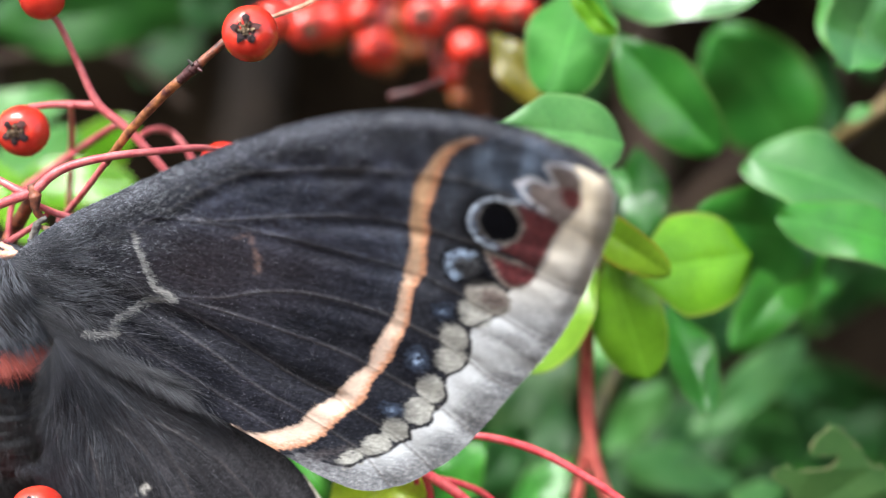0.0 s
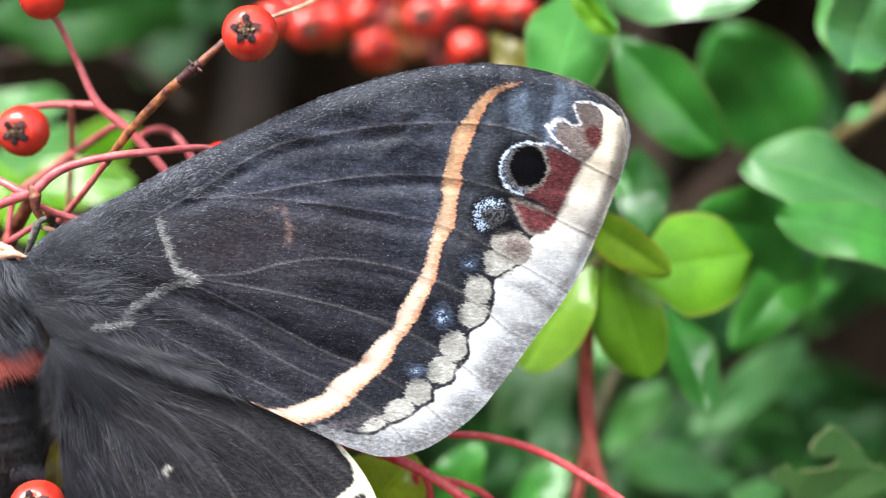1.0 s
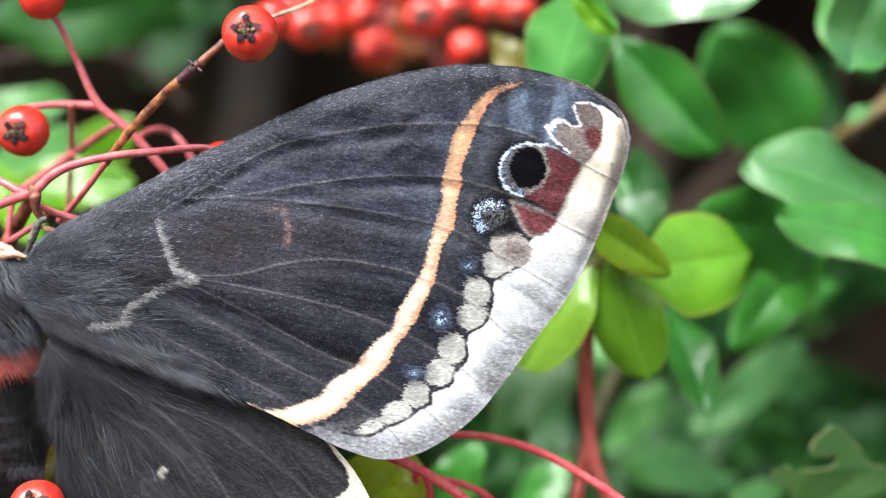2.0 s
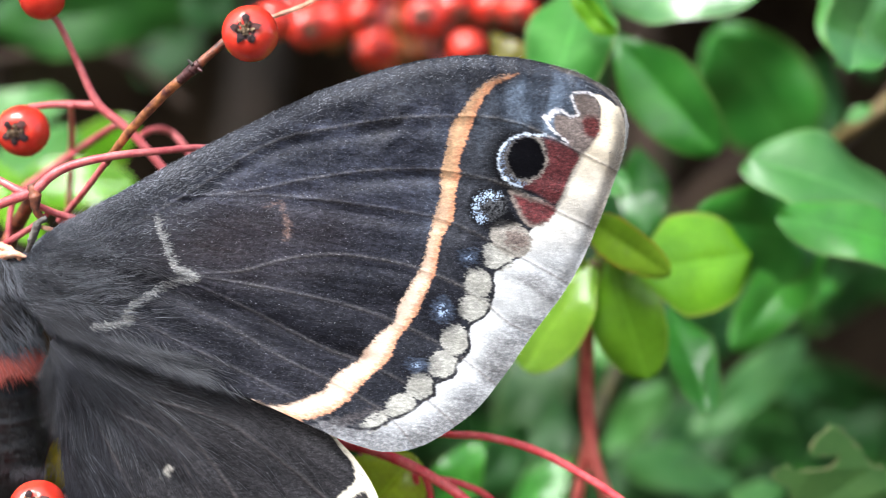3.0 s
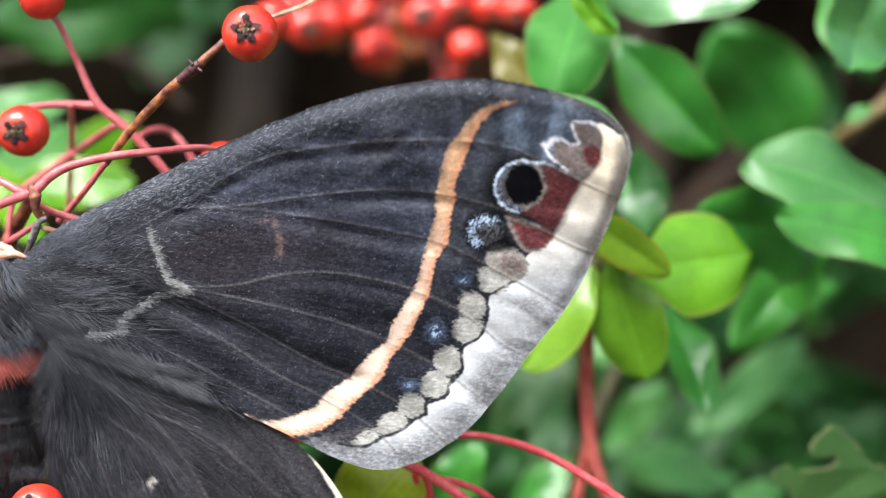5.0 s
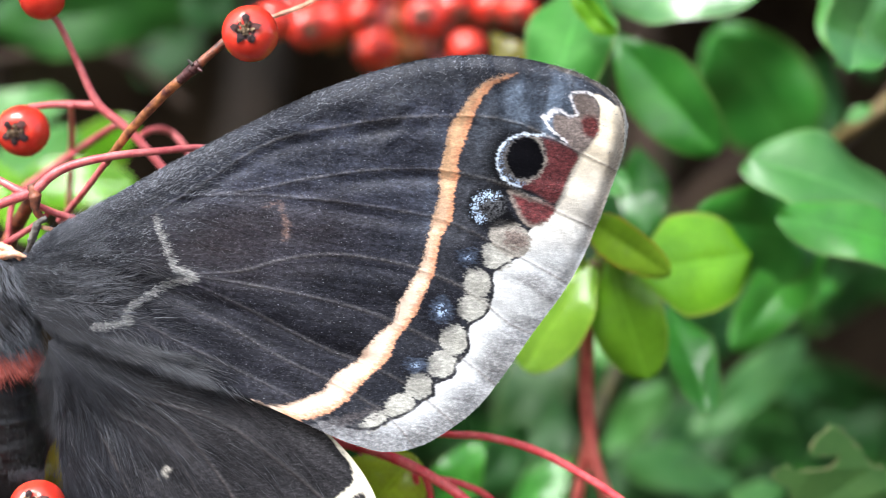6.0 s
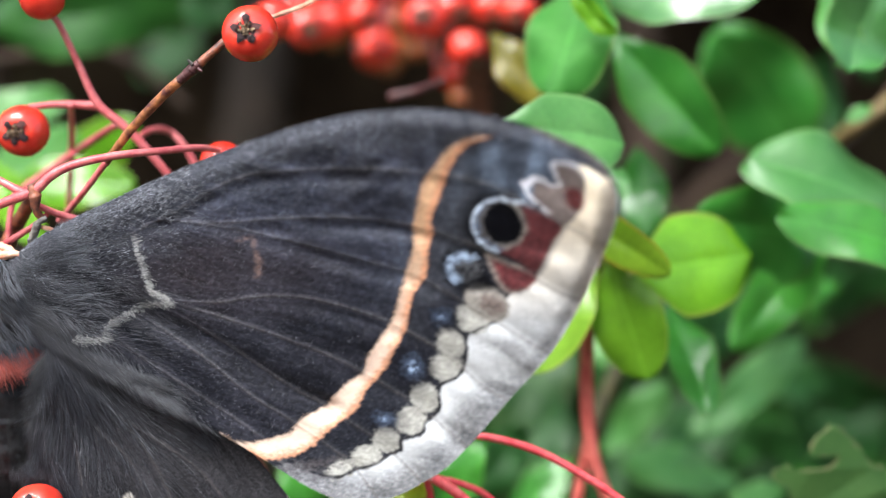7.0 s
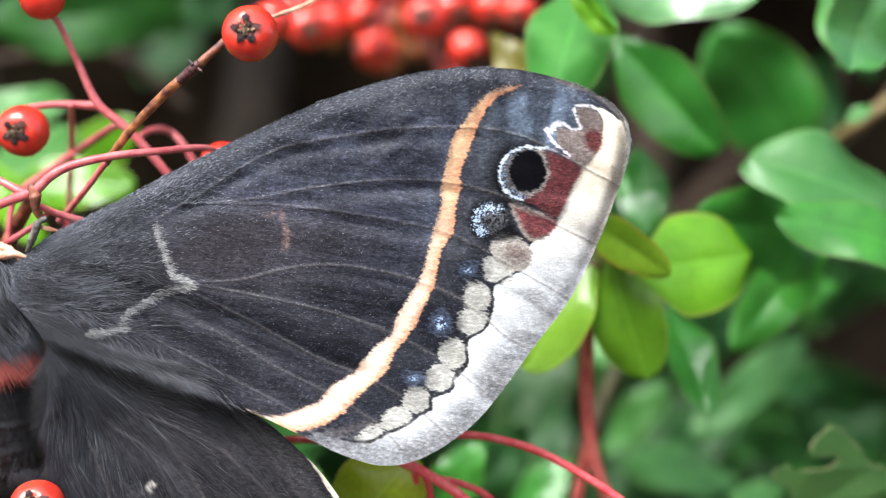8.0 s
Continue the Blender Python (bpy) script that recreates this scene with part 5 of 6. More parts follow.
def berry(parent, at, r, facing, material=None, calyx=True, spin=0, label=""):
    """A berry at a millimetre place whose eye looks along facing."""
    BERRY_COUNT[0] += 1
    me = berry_mesh(r, 0.2 if calyx else 0.05, BERRY_COUNT[0])
    ob = child("berry", me, material or BERRY_RED, parent, label)
    turn = Vector(facing).to_track_quat("Z", "Y").to_matrix().to_4x4() @ Matrix.Rotation(radians(spin), 4, "Z")
    ob.matrix_basis = Matrix.Translation(world_mm(at) - parent.matrix_basis.translation) @ turn
    if calyx:
        eye = child("calyx", calyx_mesh(r, BERRY_COUNT[0]), CALYX_DARK, ob, "dry brown star-shaped calyx")
        eye.data.materials.append(STAMEN_TAN)
    return ob


# the berry spray that the moth clings to
spray = shoot("berry_spray", (-32.71, -1, 4.11), "red berries on thin pink stalks of a shrub spray", "berry spray")
berry(spray, (-14.7, -6, 16.42), 2.16, (-0.05, -1, 0.02), spin=20)
berry(spray, (-35.72, 6, 10.05), 2.21, (-0.03, -1, -0.14), spin=50)
berry(spray, (-33.25, 3, 20.84), 1.87, (0.0, -0.8, 0.5), spin=10)
berry(spray, (-18.83, 6.5, 7.29), 1.93, (0.3, -0.3, -0.9))
low_berry = berry(spray, (-31.69, -3.5, -20.22), 2.21, (0.05, -0.93, 0.32), spin=30)
tube("stalk", [(-27.56, 1.2, 6.96), (-24.8, -1, 9.71), (-21.8, -2.8, 12.27), (-20.6, -3.42, 13.15)], [0.30, 0.36, 0.38, 0.39], STEM_TWIG, spray, "tan twig streaked with dark purple", rough=0.05)
tube("stalk", [(-20.62, -3.42, 13.13), (-20.0, -3.7, 13.6), (-19.29, -4, 14.1), (-18.9, -4.1, 14.4)], [0.38, 0.40, 0.46, 0.38], STEM_DUSK, spray, "dark purple knuckle of the twig", rough=0.08, seed=44)
tube("stalk", [(-18.92, -4.1, 14.38), (-17.9, -4.1, 15.3), (-16.87, -4, 16.21)], [0.38, 0.34, 0.33], STEM_BROWN, spray, "reddish-brown end of the twig", rough=0.05, seed=45)
tube("stalk", [(-32.69, 6, 2.36), (-31.41, 5, 3.48), (-29.69, 3, 4.82), (-27.42, 1, 7.08)], [0.26, 0.27, 0.27, 0.26], STEM_RED, spray, "pink stalk", seed=40)
tube("stalk", [(-68.3, 90, 27.44), (-60.46, 91.5, 28.89), (-53.73, 94.5, 30.77), (-47.64, 97.5, 31.9)], [0.6, 0.6, 0.6, 0.5], BARK, spray, "thin grey-brown twig", seed=41)
tube("stalk", [(-56.38, 101.25, 32.04), (-51.13, 101.25, 30.55), (-46.36, 103.5, 27.52), (-40.74, 106.5, 22.52)], [0.8, 0.9, 0.9, 0.8], BARK, spray, "thin grey-brown twig", seed=42)
tube("stalk", [(-48.19, 82.5, 31.35), (-42.6, 82.5, 31.83), (-36.78, 85.5, 32.49)], [0.9, 0.9, 0.8], BARK, spray, "thin grey-brown twig", seed=43)
tube("bract", [(-19.45, -4.4, 14.3), (-19.7, -4.6, 14.62)], [0.17, 0.09], STEM_GREY, spray, "dry grey bract", seed=2)
tube("bract", [(-18.95, -4.4, 13.95), (-18.62, -4.6, 13.72)], [0.17, 0.09], STEM_DUSK, spray, "dark dry bract", seed=3)
tube("stalk", [(-33.54, 4, 19.89), (-32.6, 5, 19.3), (-31.2, 6, 16.15), (-29.55, 6.5, 12.51), (-27.59, 7, 10.72), (-26, 7.5, 9.11), (-23.77, 8.5, 6.34)], [0.24, 0.27, 0.29, 0.36, 0.4, 0.38, 0.36], STEM_RED, spray, seed=4)
tube("stalk", [(-35.29, 6, 12.07), (-33.51, 6.5, 12.31), (-31.71, 7, 12.41), (-29.53, 7, 12.27)], [0.25, 0.32, 0.34, 0.4], STEM_RED, spray, seed=5)
tube("stalk", [(-31.77, 6.5, 12.31), (-34.17, 15.5, 9.93), (-35.42, 19.5, 5.96), (-36.19, 21.5, 1.14)], [0.26, 0.28, 0.3, 0.3], STEM_RED, spray, seed=6)
tube("stalk", [(-39.62, 18.5, 5.65), (-36.67, 17.5, 7.45), (-32.98, 15.5, 9.52), (-28.92, 10.5, 10.94)], [0.36, 0.36, 0.36, 0.34], STEM_RED, spray, seed=7)
tube("stalk", [(-38.48, 0, 2.23), (-35.42, -1, 3.57), (-32.56, -1.5, 4.63), (-31.21, -1.5, 5.8), (-29.41, -1.5, 6.7), (-26.14, -1.2, 7.45), (-22.17, 0.50, 8.01), (-19.96, 2.50, 8.35), (-18.87, 5.00, 8.25)], [0.4, 0.36, 0.42, 0.36, 0.34, 0.32, 0.31, 0.28, 0.22], STEM_RED, spray, seed=8)
tube("stalk", [(-38.83, 1, 6.85), (-35.74, 0, 5.52), (-33.99, -0.5, 4.67), (-32.71, -1, 4.29)], [0.3, 0.3, 0.32, 0.4], STEM_RED, spray, seed=9)
tube("stalk", [(-32.68, -1.4, 5.09), (-32.44, -1.6, 4.09), (-32.41, -1.4, 3.11), (-32.07, -1, 2.39)], [0.42, 0.5, 0.34, 0.26], STEM_BROWN, spray, "woody brown node", seed=10, rough=0.12)
tube("bract", [(-31.3, -2.4, 2.45), (-31.9, -2.5, 2), (-32.44, -2.2, 0.94), (-33.06, -1.6, -0.22)], [0.2, 0.3, 0.28, 0.14], STEM_GREY, spray, "withered grey bract", seed=11, rough=0.2)
tube("stalk", [(-32.91, 0, 3.6), (-31.47, 1, 2.9), (-29.43, 2, 2.27), (-27.36, 5, 1.48)], [0.28, 0.3, 0.28, 0.25], STEM_RED, spray, seed=12)
tube("stalk", [(-26.94, 9.5, 9.66), (-26.31, 13.5, 10.8), (-25.37, 16.5, 10.85), (-24.06, 16.5, 9.59), (-22.75, 16.5, 7.39)], [0.22, 0.3, 0.32, 0.3, 0.28], STEM_RED, spray, seed=13)
tube("stalk", [(-38.25, 2, -0.97), (-35.15, 1, 0.74), (-33.31, 1, 1.89), (-32.2, 1, 2.81)], [0.3, 0.28, 0.26, 0.22], STEM_RED, spray, seed=14)
tube("stalk", [(-36.38, 4, -0.52), (-36.19, 4, 2.88), (-35.62, 4, 5.24)], [0.26, 0.26, 0.24], STEM_RED, spray, seed=15)
tube("shoot_tip", [(-36.77, -1, -0.5), (-35.06, -1.4, -0.5), (-33.96, -1.6, -0.4), (-33.15, -1.6, -0.63)], [0.5, 0.42, 0.32, 0.12], STEM_PEACH, spray, "peach-coloured shoot tip", seed=16, rough=0.15)
tube("shoot_tip", [(-37.11, 0, 0.41), (-35, -0.6, 0.05), (-33.67, -1.4, -0.77)], [0.36, 0.32, 0.2], STEM_PEACH, spray, "peach-coloured shoot tip", seed=17, rough=0.15)
tube("shoot_tip", [(-32.9, 1.5, 1.8), (-31.93, 1, 1.61), (-31.26, 0.6, 1.51)], [0.18, 0.2, 0.06], STEM_PEACH, spray, "peach-coloured shoot tip", seed=18)
tube("stalk", [(-33.01, 0, 4.38), (-36.73, 6, 1.01), (-40.3, 8, -5.82), (-41.45, 8.5, -17.63), (-39.49, 8.5, -27.45)], [0.5, 0.7, 0.9, 1.0, 1.2], STEM_BROWN, spray, "brown main stalk under the moth", seed=19)
tube("stalk", [(-39.49, 8.5, -25.49), (-34.53, 2, -22.7), (-32.32, -2, -20.99)], [0.5, 0.35, 0.25], STEM_RED, spray, seed=20)
tube("stalk", [(-23.77, 8.5, 6.34), (-24.17, 10.5, -2.95), (-30.41, 11.5, -18.08), (-36.46, 11.5, -28.15)], [0.45, 0.6, 0.8, 1.1], STEM_RED, spray, seed=21)
leaf(spray, (-32.27, 3, -21.03), (-31.56, 2, -15.64), 2.05, 25, LEAF_GOLD, fold=20, label="small brownish-yellow leaf with a red edge")

# the lower spray of pink stalks below the wing
lower = shoot("berry_stalks", (-1.16, 6.5, -19.75), "bare forked red berry stalks below the wing", "berry spray")
tube("stalk", [(-14.93, 8.5, -16.65), (-10.82, 6.5, -16.27), (-7.85, 5.5, -16.61), (-4.48, 5, -17.49), (-1.14, 4.5, -19.03), (1.7, 4, -20.84), (5.48, 4, -24.52)], [0.3, 0.36, 0.42, 0.46, 0.46, 0.44, 0.4], STEM_SCARLET, lower)
tube("stalk", [(-7.04, 8, -16.33), (-3.1, 7, -15.76), (0.77, 6, -15.77), (4.12, 5.5, -15.99), (7.93, 5.25, -17.05), (11.72, 5, -19.02), (15.47, 4.5, -21.54), (19.65, 4, -25.94)], [0.2, 0.26, 0.32, 0.34, 0.35, 0.34, 0.34, 0.3], STEM_SCARLET, lower, "pink arching stalk", seed=2)
tube("stalk", [(-1.53, 5.5, -19.19), (-1.06, 6.5, -21.2), (-0.98, 8.5, -26.47)], [0.34, 0.3, 0.3], STEM_SCARLET, lower, seed=3)
tube("stalk", [(-2.36, 6, -19.09), (-2.15, 8, -21.57), (-2.08, 9.5, -26.69)], [0.3, 0.3, 0.3], STEM_SCARLET, lower, seed=4)
tube("stalk", [(-0.67, 5.5, -19.39), (1.74, 6.5, -20.13), (4.19, 7.5, -21.62), (7.17, 8.5, -25.49)], [0.3, 0.3, 0.3, 0.28], STEM_SCARLET, lower, seed=5)
tube("stalk", [(-7.01, 7.5, -17.24), (-7.73, 9.5, -19.76), (-8.09, 10.5, -23.92)], [0.18, 0.2, 0.24], STEM_RED, lower, seed=6)
tube("stalk", [(-2.08, 9.5, -26.69), (-1.62, 12.5, -33.46), (-1.32, 22.5, -52.66)], [0.4, 0.7, 1.0], STEM_BROWN, lower, "brown main stalk", seed=7)
leaf(lower, (-10.72, 5.5, -25.8), (-2.38, 7, -17.7), 7.97, -30, LEAF_LIME, fold=10, curl=0.1, blunt=0.95, label="yellow-green leaf")
leaf(lower, (-0.83, 33.5, -27.3), (4.16, 31.5, -20.47), 5.32, -30, LEAF_GREEN, fold=12, curl=0.1)
berry(lower, (-17.48, 7.5, -17.48), 0.68, (0.2, -0.6, -0.3), STEM_SCARLET, calyx=False, label="small red bud")
tube("stalk", [(-17.53, 9.5, -16.79), (-16.44, 9.5, -19.27), (-15.68, 10.5, -22.92)], [0.8, 1.0, 1.1], STEM_BROWN, lower, "brown woody stalk", seed=9)

# the berry cluster farther back
cluster = shoot("berry_cluster", (-4.79, 27.5, 23.99), "crowded cluster of ripening red berries on green stalks", "berry cluster")
rngc = random.Random(3)
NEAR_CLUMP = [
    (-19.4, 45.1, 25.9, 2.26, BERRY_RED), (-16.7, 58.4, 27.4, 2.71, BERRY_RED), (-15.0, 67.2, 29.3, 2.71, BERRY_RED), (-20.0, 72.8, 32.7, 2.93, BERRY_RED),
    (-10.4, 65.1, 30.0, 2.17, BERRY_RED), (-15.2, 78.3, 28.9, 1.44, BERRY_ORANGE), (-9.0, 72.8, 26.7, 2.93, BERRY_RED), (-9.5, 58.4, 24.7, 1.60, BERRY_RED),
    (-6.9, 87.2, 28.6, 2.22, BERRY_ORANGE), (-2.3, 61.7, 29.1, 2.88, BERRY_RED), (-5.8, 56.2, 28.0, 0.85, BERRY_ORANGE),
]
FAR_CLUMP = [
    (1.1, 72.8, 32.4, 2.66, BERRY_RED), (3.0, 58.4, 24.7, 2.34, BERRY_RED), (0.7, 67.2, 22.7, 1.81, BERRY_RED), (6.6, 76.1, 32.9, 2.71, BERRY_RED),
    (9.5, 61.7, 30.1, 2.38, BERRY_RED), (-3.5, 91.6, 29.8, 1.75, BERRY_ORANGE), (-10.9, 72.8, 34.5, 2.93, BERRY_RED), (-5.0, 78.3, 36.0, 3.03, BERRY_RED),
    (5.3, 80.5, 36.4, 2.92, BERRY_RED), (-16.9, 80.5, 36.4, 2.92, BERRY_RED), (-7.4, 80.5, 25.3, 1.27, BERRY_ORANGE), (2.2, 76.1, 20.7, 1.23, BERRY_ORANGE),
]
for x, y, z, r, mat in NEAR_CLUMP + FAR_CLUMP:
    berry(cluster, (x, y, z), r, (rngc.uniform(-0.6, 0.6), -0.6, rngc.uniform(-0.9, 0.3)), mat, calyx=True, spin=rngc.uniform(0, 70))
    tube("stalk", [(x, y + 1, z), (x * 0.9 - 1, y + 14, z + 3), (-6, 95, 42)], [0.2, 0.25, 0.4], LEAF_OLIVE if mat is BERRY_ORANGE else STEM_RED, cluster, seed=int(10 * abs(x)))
tube("stalk", [(-14.09, 0, 18.55), (-13.18, 2, 19.36), (-11.76, 4, 20.27), (-10.09, 6.5, 21.87), (-7.31, 12.5, 25.44)], [0.16, 0.2, 0.2, 0.2, 0.2], STEM_PEACH, cluster, "pale pink stalk", seed=31)
tube("stalk", [(-5.59, 33.5, 16), (-2.6, 32.5, 16.6), (0.06, 29.5, 17.29)], [0.5, 0.4, 0.3], STEM_DUSK, cluster, "dusky purple stalk", seed=32)
tube("stalk", [(-6, 95, 42), (-4, 105, 60), (0, 150, 90), (10, 300, 40), (20, 380, -200)], [0.5, 1.0, 1.5, 2.0, 3.0], STEM_BROWN, cluster, "brown main stalk", seed=33)
leaf(cluster, (5.22, 36.5, 23.13), (10.76, 33.5, 15.22), 4.79, 20, LEAF_GOLD, fold=16, label="yellowing leaf")


# ---- farther foliage on either side ----
far = shoot("background_shrub", (30, 300, -300), "dense shrub of glossy green leaves in the shade behind", "shrub")
tube("trunk", [(40, 330, -800), (42, 320, -500), (30, 300, -250), (60, 290, 0), (40, 300, 240), (70, 320, 420)], [16, 12, 9, 7, 5, 3], BARK, far, "brown bark trunk", sides=14)
tube("limb", [(42, 320, -420), (-60, 290, -250), (-110, 250, -60), (-130, 230, 120), (-120, 240, 260)], [8, 6, 4, 3, 2], BARK, far, "brown limb", seed=2)
tube("limb", [(35, 305, -280), (110, 250, -150), (160, 220, -20), (170, 210, 120), (190, 220, 260)], [7, 5, 4, 3, 2], BARK, far, "brown limb", seed=3)
tube("limb", [(60, 290, 0), (120, 220, 70), (150, 190, 140)], [4, 3, 1.5], BARK, far, "brown limb", seed=4)
tube("limb", [(-51.79, 330.00, 127.83), (-53.90, 315.00, 84.72), (-57.10, 305.00, 48.33), (-61.62, 310.00, 3.66), (-61.30, 320.00, -81.80)], [8, 9, 10, 11, 12], BARK_DARK, far, "brown bark limb in the shade", seed=7)
tube("limb", [(-110, 250, -60), (-90, 180, 0), (-80, 130, 40)], [3, 2, 1], BARK, far, "brown limb", seed=5)
leaf(far, (48.15, 71.25, -11.94), (32.48, 63.75, -23.33), 5.8, -10, LEAF_SKY_PALE)
leaf(far, (21.98, 78.75, -28.47), (29.96, 73.5, -18.18), 5.52, -28, LEAF_SKY_PALE)
leaf(far, (41.7, 79.5, -32.51), (24.59, 72, -27.98), 7.05, -26, LEAF_SKY_PALE)
leaf(far, (17.9, 90, -12.35), (8.46, 82.5, -26.25), 9.76, -10, LEAF_DULL)
leaf(far, (8.17, 60, -32.34), (17.64, 56.25, -26.8), 6.28, -20, LEAF_GREEN)
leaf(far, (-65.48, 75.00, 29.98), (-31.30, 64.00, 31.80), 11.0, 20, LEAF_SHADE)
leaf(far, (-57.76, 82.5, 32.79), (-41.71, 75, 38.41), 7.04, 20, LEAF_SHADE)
leaf(far, (-61.95, 63.00, 14.98), (-46.51, 56.00, 18.78), 6.4, -16, LEAF_SKY_PALE)
leaf(far, (-51.26, 56.25, 4.89), (-36.12, 48.75, 14.87), 7.41, -8, LEAF_FRESH)
leaf(far, (-49.08, 45, 7.13), (-35.04, 41.25, 7.58), 6.36, -12, LEAF_FRESH)
leaf(far, (-57.51, 52.5, 5.46), (-42.01, 45, 13.23), 7.2, -24, LEAF_SKY_PALE)
leaf(far, (-25.31, 67.5, 34.65), (-32.69, 63.75, 29.6), 6.51, 10, LEAF_DEEP_SHADE)
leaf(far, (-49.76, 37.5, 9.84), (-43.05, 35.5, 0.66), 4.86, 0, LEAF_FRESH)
leaf(far, (60.93, 101.25, 30.73), (52.11, 97.5, 12.99), 11.26, 10, LEAF_DEEP_SHADE)
leaf(far, (66.73, 97.5, 26.74), (57.93, 93.75, 32.17), 8.54, -40, LEAF_DEEP_SHADE)
leaf(far, (41.49, 52.5, -28.22), (33.29, 48.75, -29.54), 3.34, -26, LEAF_SKY_PALE)
leaf(far, (42.77, 90, -9.86), (32.33, 87, -16.25), 9.87, 16, LEAF_DEEP_SHADE)
leaf(far, (23.47, 63.75, -5.69), (19.45, 60, -14.02), 5.69, -30, LEAF_SKY_PALE)
leaf(far, (15.15, 67.5, -19.05), (12.84, 66, -30.56), 5.86, 20, LEAF_DEEP_SHADE)
leaf(far, (2.31, 45, -29.49), (9.29, 43.5, -20.29), 5.75, 5, LEAF_DEEP_SHADE)
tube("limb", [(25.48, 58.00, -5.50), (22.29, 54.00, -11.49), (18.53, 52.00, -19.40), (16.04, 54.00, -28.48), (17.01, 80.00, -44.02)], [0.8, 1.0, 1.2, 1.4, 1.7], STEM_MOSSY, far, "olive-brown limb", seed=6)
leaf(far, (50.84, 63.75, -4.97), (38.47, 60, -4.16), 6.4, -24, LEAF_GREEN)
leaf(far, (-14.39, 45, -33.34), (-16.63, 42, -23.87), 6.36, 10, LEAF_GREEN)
leaf(far, (38.63, 90, -26.44), (26.51, 86.25, -34.08), 8.98, -10, LEAF_DEEP_SHADE)
leaf(far, (59.85, 97.5, -22.27), (46.11, 93.75, -16.8), 7.63, -20, LEAF_DEEP_SHADE)
leaf(far, (77.78, 120, -26.59), (58.5, 115.5, -22.34), 9.47, 34, LEAF_DEEP_SHADE)
leaf(far, (45.56, 99, -28.5), (55.15, 96, -30.65), 7.74, 30, LEAF_DEEP_SHADE)
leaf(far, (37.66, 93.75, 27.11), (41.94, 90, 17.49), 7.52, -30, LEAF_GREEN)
leaf(far, (46.52, 37.5, 15.65), (43.47, 36.5, 13.72), 1.82, -26, LEAF_SKY_PALE)
leaf(far, (82.75, 225.00, -27.63), (97.92, 220.00, -38.16), 14.0, 25, LEAF_DEEP_SHADE)
leaf(far, (108.56, 215.00, -33.54), (88.33, 210.00, -42.31), 11.3, -20, LEAF_DEEP_SHADE)
leaf(far, (76.94, 230.00, -16.77), (88.30, 225.00, -27.63), 12.5, 10, LEAF_DEEP_SHADE)
leaf(far, (17.24, 175.00, -21.14), (23.32, 170.00, -37.02), 12.0, -10, LEAF_DEEP_SHADE)
leaf(far, (68.43, 210.00, -44.96), (80.42, 205.00, -54.70), 12.8, -15, LEAF_DEEP_SHADE)
leaf(far, (-52.72, 190.00, 49.86), (-66.12, 186.00, 36.92), 10.0, -10, LEAF_DEEP_SHADE)


def fill_leaves():
    """The many leaves deeper in the hedge: a few blades, repeated at every turn."""
    rng = random.Random(11)
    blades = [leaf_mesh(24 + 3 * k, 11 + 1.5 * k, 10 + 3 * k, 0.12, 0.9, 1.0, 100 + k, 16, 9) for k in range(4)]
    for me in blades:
        me.materials.append(LEAF_DEEP_SHADE)
    fresh = [leaf_mesh(24 + 3 * k, 12 + k, 12, 0.12, 0.9, 1.0, 120 + k, 16, 9) for k in range(3)]
    for me in fresh:
        me.materials.append(LEAF_GREEN)
    here = far.matrix_basis.translation
    made = 0
    while made < 330:
        y = rng.uniform(150, 330)
        half = (110 + y) * 0.36
        x, z = rng.uniform(-half, half), rng.uniform(-half * 0.75, half * 0.62)
        side, rise = x / (110 + y), z / (110 + y)
        # the hollow among the twigs stays open
        if side < -0.124 or (-0.27 < side < 0.12 and -0.01 < rise < 0.25):
            continue
        # leaves left out on the far side, so the near-black backdrop reads as shade
        if (side > 0.178 and -0.137 < rise < -0.025) or (side > 0.124 and rise > 0.008):
            continue
        p = world_mm((x, y, z)) - here
        ob = child("leaf", rng.choice(blades if rng.random() < 0.85 else fresh), LEAF_DEEP_SHADE, far)
        ob.matrix_basis = Matrix.Translation(p) @ Euler((radians(rng.uniform(20, 110)), radians(rng.uniform(-50, 50)), radians(rng.uniform(-180, 180)))).to_matrix().to_4x4()
        made += 1


fill_leaves()


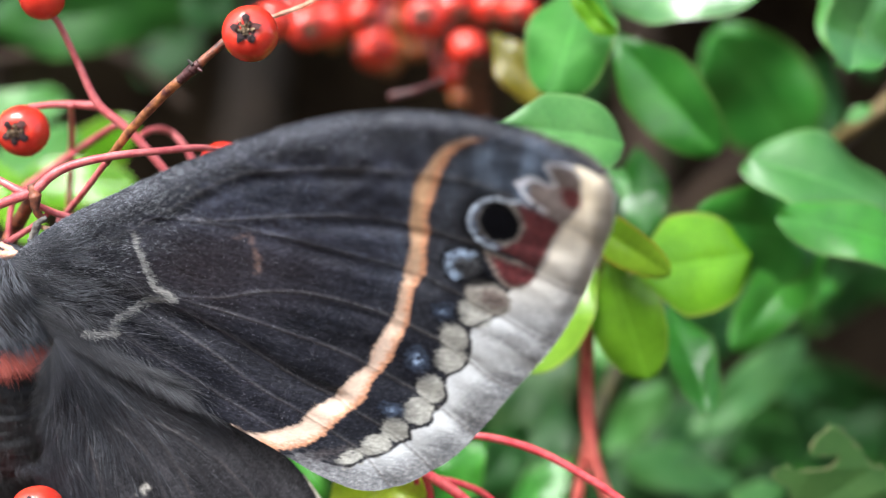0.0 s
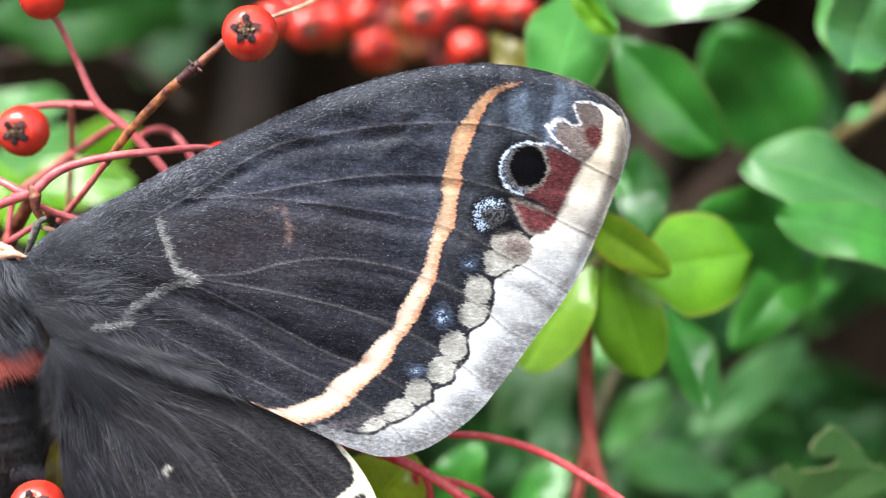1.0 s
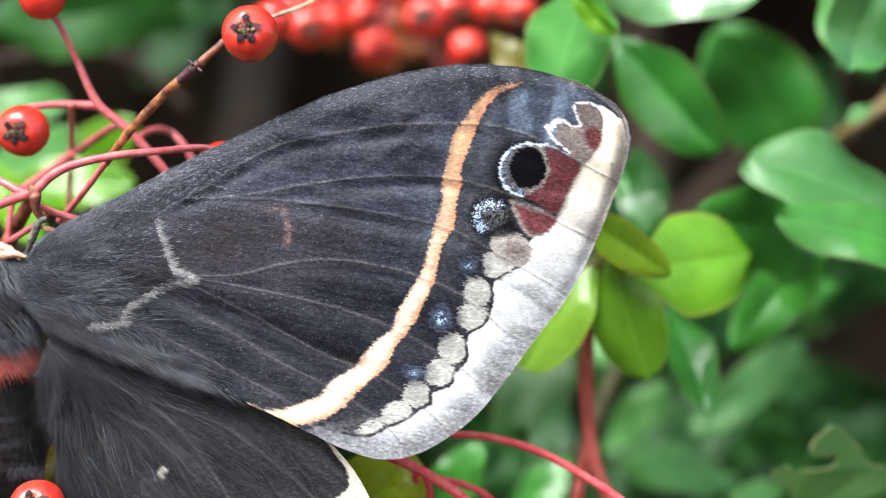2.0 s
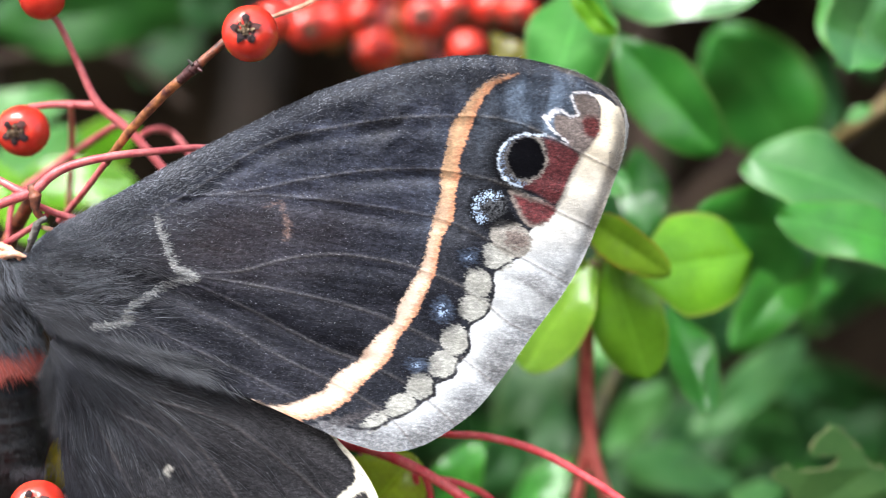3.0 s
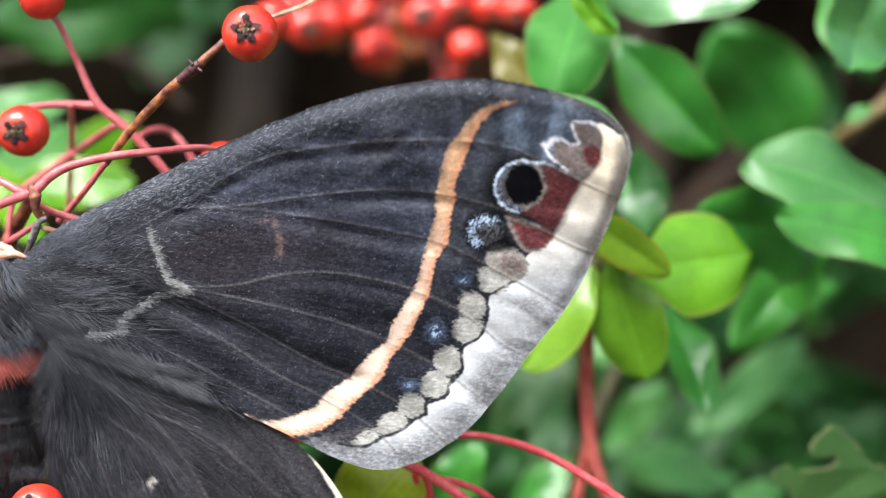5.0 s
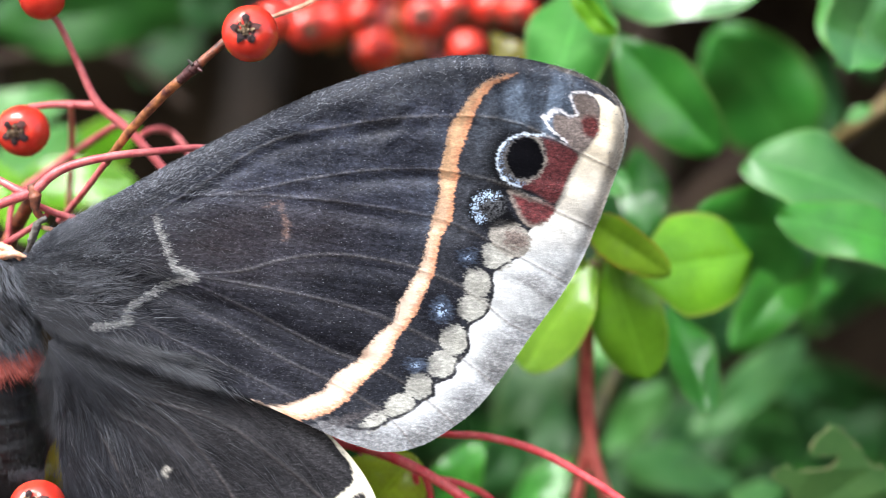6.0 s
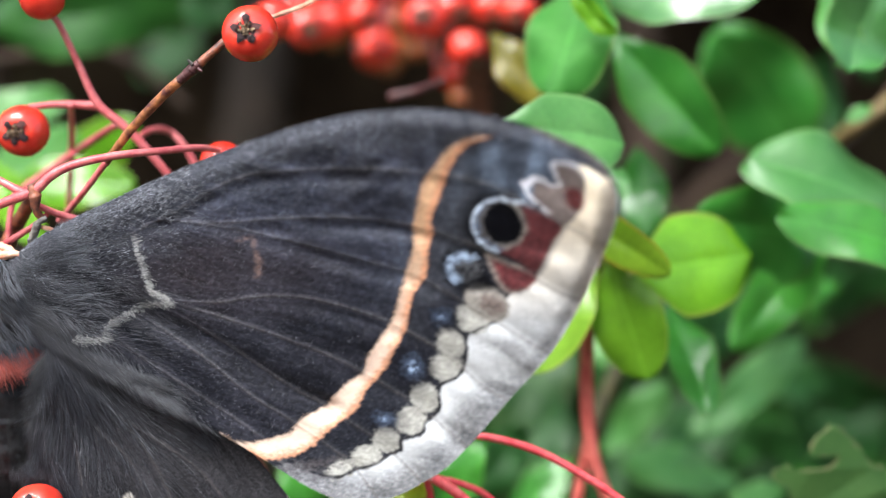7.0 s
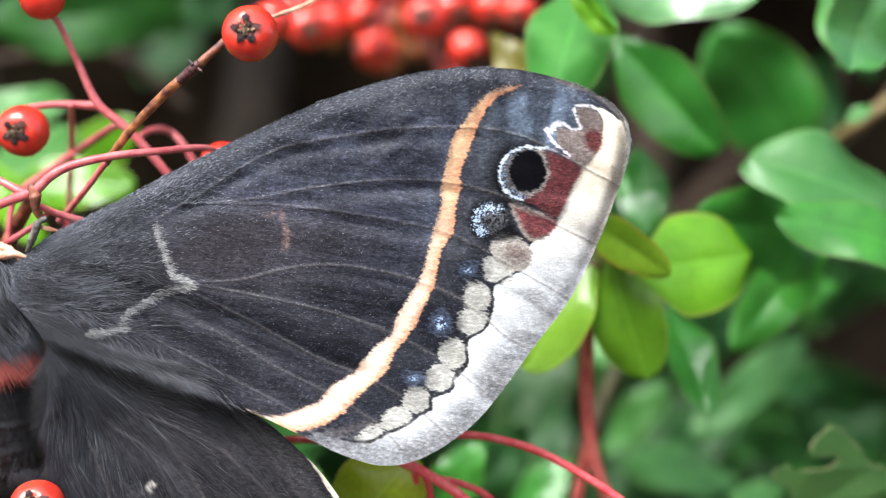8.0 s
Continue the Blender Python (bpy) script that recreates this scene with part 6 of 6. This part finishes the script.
# ---- what moves ----
FORE_ROWS = [
    (0, -0.49, -1, 0.1, 20.3, 4.22, -14.81), (0.1, -0.41, -0.46, -0.01, 17.71, 3.26, -9.25),
    (0.2, -0.43, -0.07, -0.01, 12.07, 1.94, -1.81), (0.5, -0.05, -0.18, -0.04, -0.59, 0.4, -0),
    (1, 0, 0, 0, 0, -0, 0), (1.5, 0.19, -0.17, -0.07, -4.35, 0.9, -0.22),
    (3, -0.03, -0.42, 0.08, -0.14, -0.9, -0.01), (3.5, -0.03, -0.24, 0.08, -0.32, -0.69, 0.25),
    (4, 0.07, -0.16, 0.02, -1.97, 0.44, -0.26), (4.2, -0.1, -0.18, 0.18, 2.02, 0.78, -3.27),
    (4.3, -0.29, -0.19, 0.22, 7.53, 1.25, -4.85), (4.4, -0.46, -0.94, 0.25, 12.62, 3.23, -11.43),
    (4.5, -0.58, -0.4, -0.19, 13.79, 5, -14.41), (4.7, -0.97, -0.19, -0.28, 21.09, 5.95, -16.56),
    (4.85, -0.83, -0.3, -0.28, 19.5, 4.5, -12.5), (4.95, -0.43, -0.6, -0.29, 14, 1.8, -6),
    (5.1, -0.17, -0.5, -0.17, 7, 0.4, -2.4), (5.35, -0.05, -0.35, -0.04, 3, -0.6, -1.2),
    (5.8, 0.06, -0.24, 0.1, 1.74, -1.15, -0.91), (6, 0.06, -0.23, 0.13, 0.6, -0.96, -0.59),
    (6.5, 0.01, -0.17, 0.1, -0.02, -0.02, 0.14), (6.8, -0.17, -0.57, 0.35, 7.86, 1.24, -5.29),
    (6.9, -0.45, -0.6, 0.4, 12.23, 2.54, -8.09), (7, -0.46, -0.8, -0.11, 13.22, 4.78, -13.18),
    (7.2, -0.54, -1.07, -0.03, 21.72, 5.72, -16.73), (7.3, -0.74, -0.23, -0.08, 19.71, 4.17, -11.2),
    (7.4, -0.18, -1.12, -0.04, 15.08, 1.57, -4.78), (7.5, -0.12, -1.11, 0.09, 9.37, 0.83, -1.7),
    (8, 0.11, -0.93, -0.13, -2.92, 0.17, -0.6),
]
HIND_ROWS = [
    (0, 11), (0.1, 7.3), (0.2, 4.5), (0.5, 0.7), (1, 0), (1.5, 1.4),
    (3, -0.5), (3.5, -0.3), (4, 2.6), (4.2, 8.3), (4.3, 9.7), (4.4, 14.4),
    (4.5, 16.2), (4.7, 16.9), (4.85, 14), (4.95, 9), (5.1, 5), (5.35, 2),
    (5.8, 0.1), (6, -0.4), (6.5, 1.8), (6.8, 9.4), (6.9, 11.9), (7, 15.1),
    (7.2, 17), (7.3, 12), (7.4, 7.6), (7.5, 6), (8, 5.9),
]
BODY_ROWS = [
    (0, 0.41, 0.14), (0.5, 0.14, 0), (1, 0, 0), (1.5, -0.27, 0.05),
    (3, 0, -0.09), (3.5, -0.05, 0), (4, -0.27, 0.14), (4.5, -0.05, 0.05),
    (6, -0.14, -0.14), (6.5, -0.18, 0), (7, -0.05, -0.09), (7.5, -0.05, -0.5),
    (8, -0.18, -0.36),
]


def motions():
    """The moth shifts on its berries while its wing beats upward and opens again."""
    home = world_mm(FORE_BASE)
    walk(moth, [(t, pose(home.x + x * MM, home.y, home.z + z * MM)) for t, x, z in BODY_ROWS])
    walk(forewing, [(t, pose(x * MM, y * MM, z * MM, rx, ry, rz)) for t, x, y, z, rx, ry, rz in FORE_ROWS])
    h = (Vector(HIND_BASE) - Vector(FORE_BASE)) * MM
    b = low_berry.matrix_basis.copy()
    walk(low_berry, [(t, Matrix.Translation((0, 0, z * MM)) @ b) for t, z in ((0, -0.45), (0.5, 0), (4.0, -0.05), (4.5, -0.45), (4.8, -0.45), (5.3, 0.0), (6.6, 0), (7.2, -0.4), (7.6, -0.1), (8, 0))])
    walk(hindwing, [(t, pose(h.x, h.y, h.z, 0, a, 0)) for t, a in HIND_ROWS])


motions()
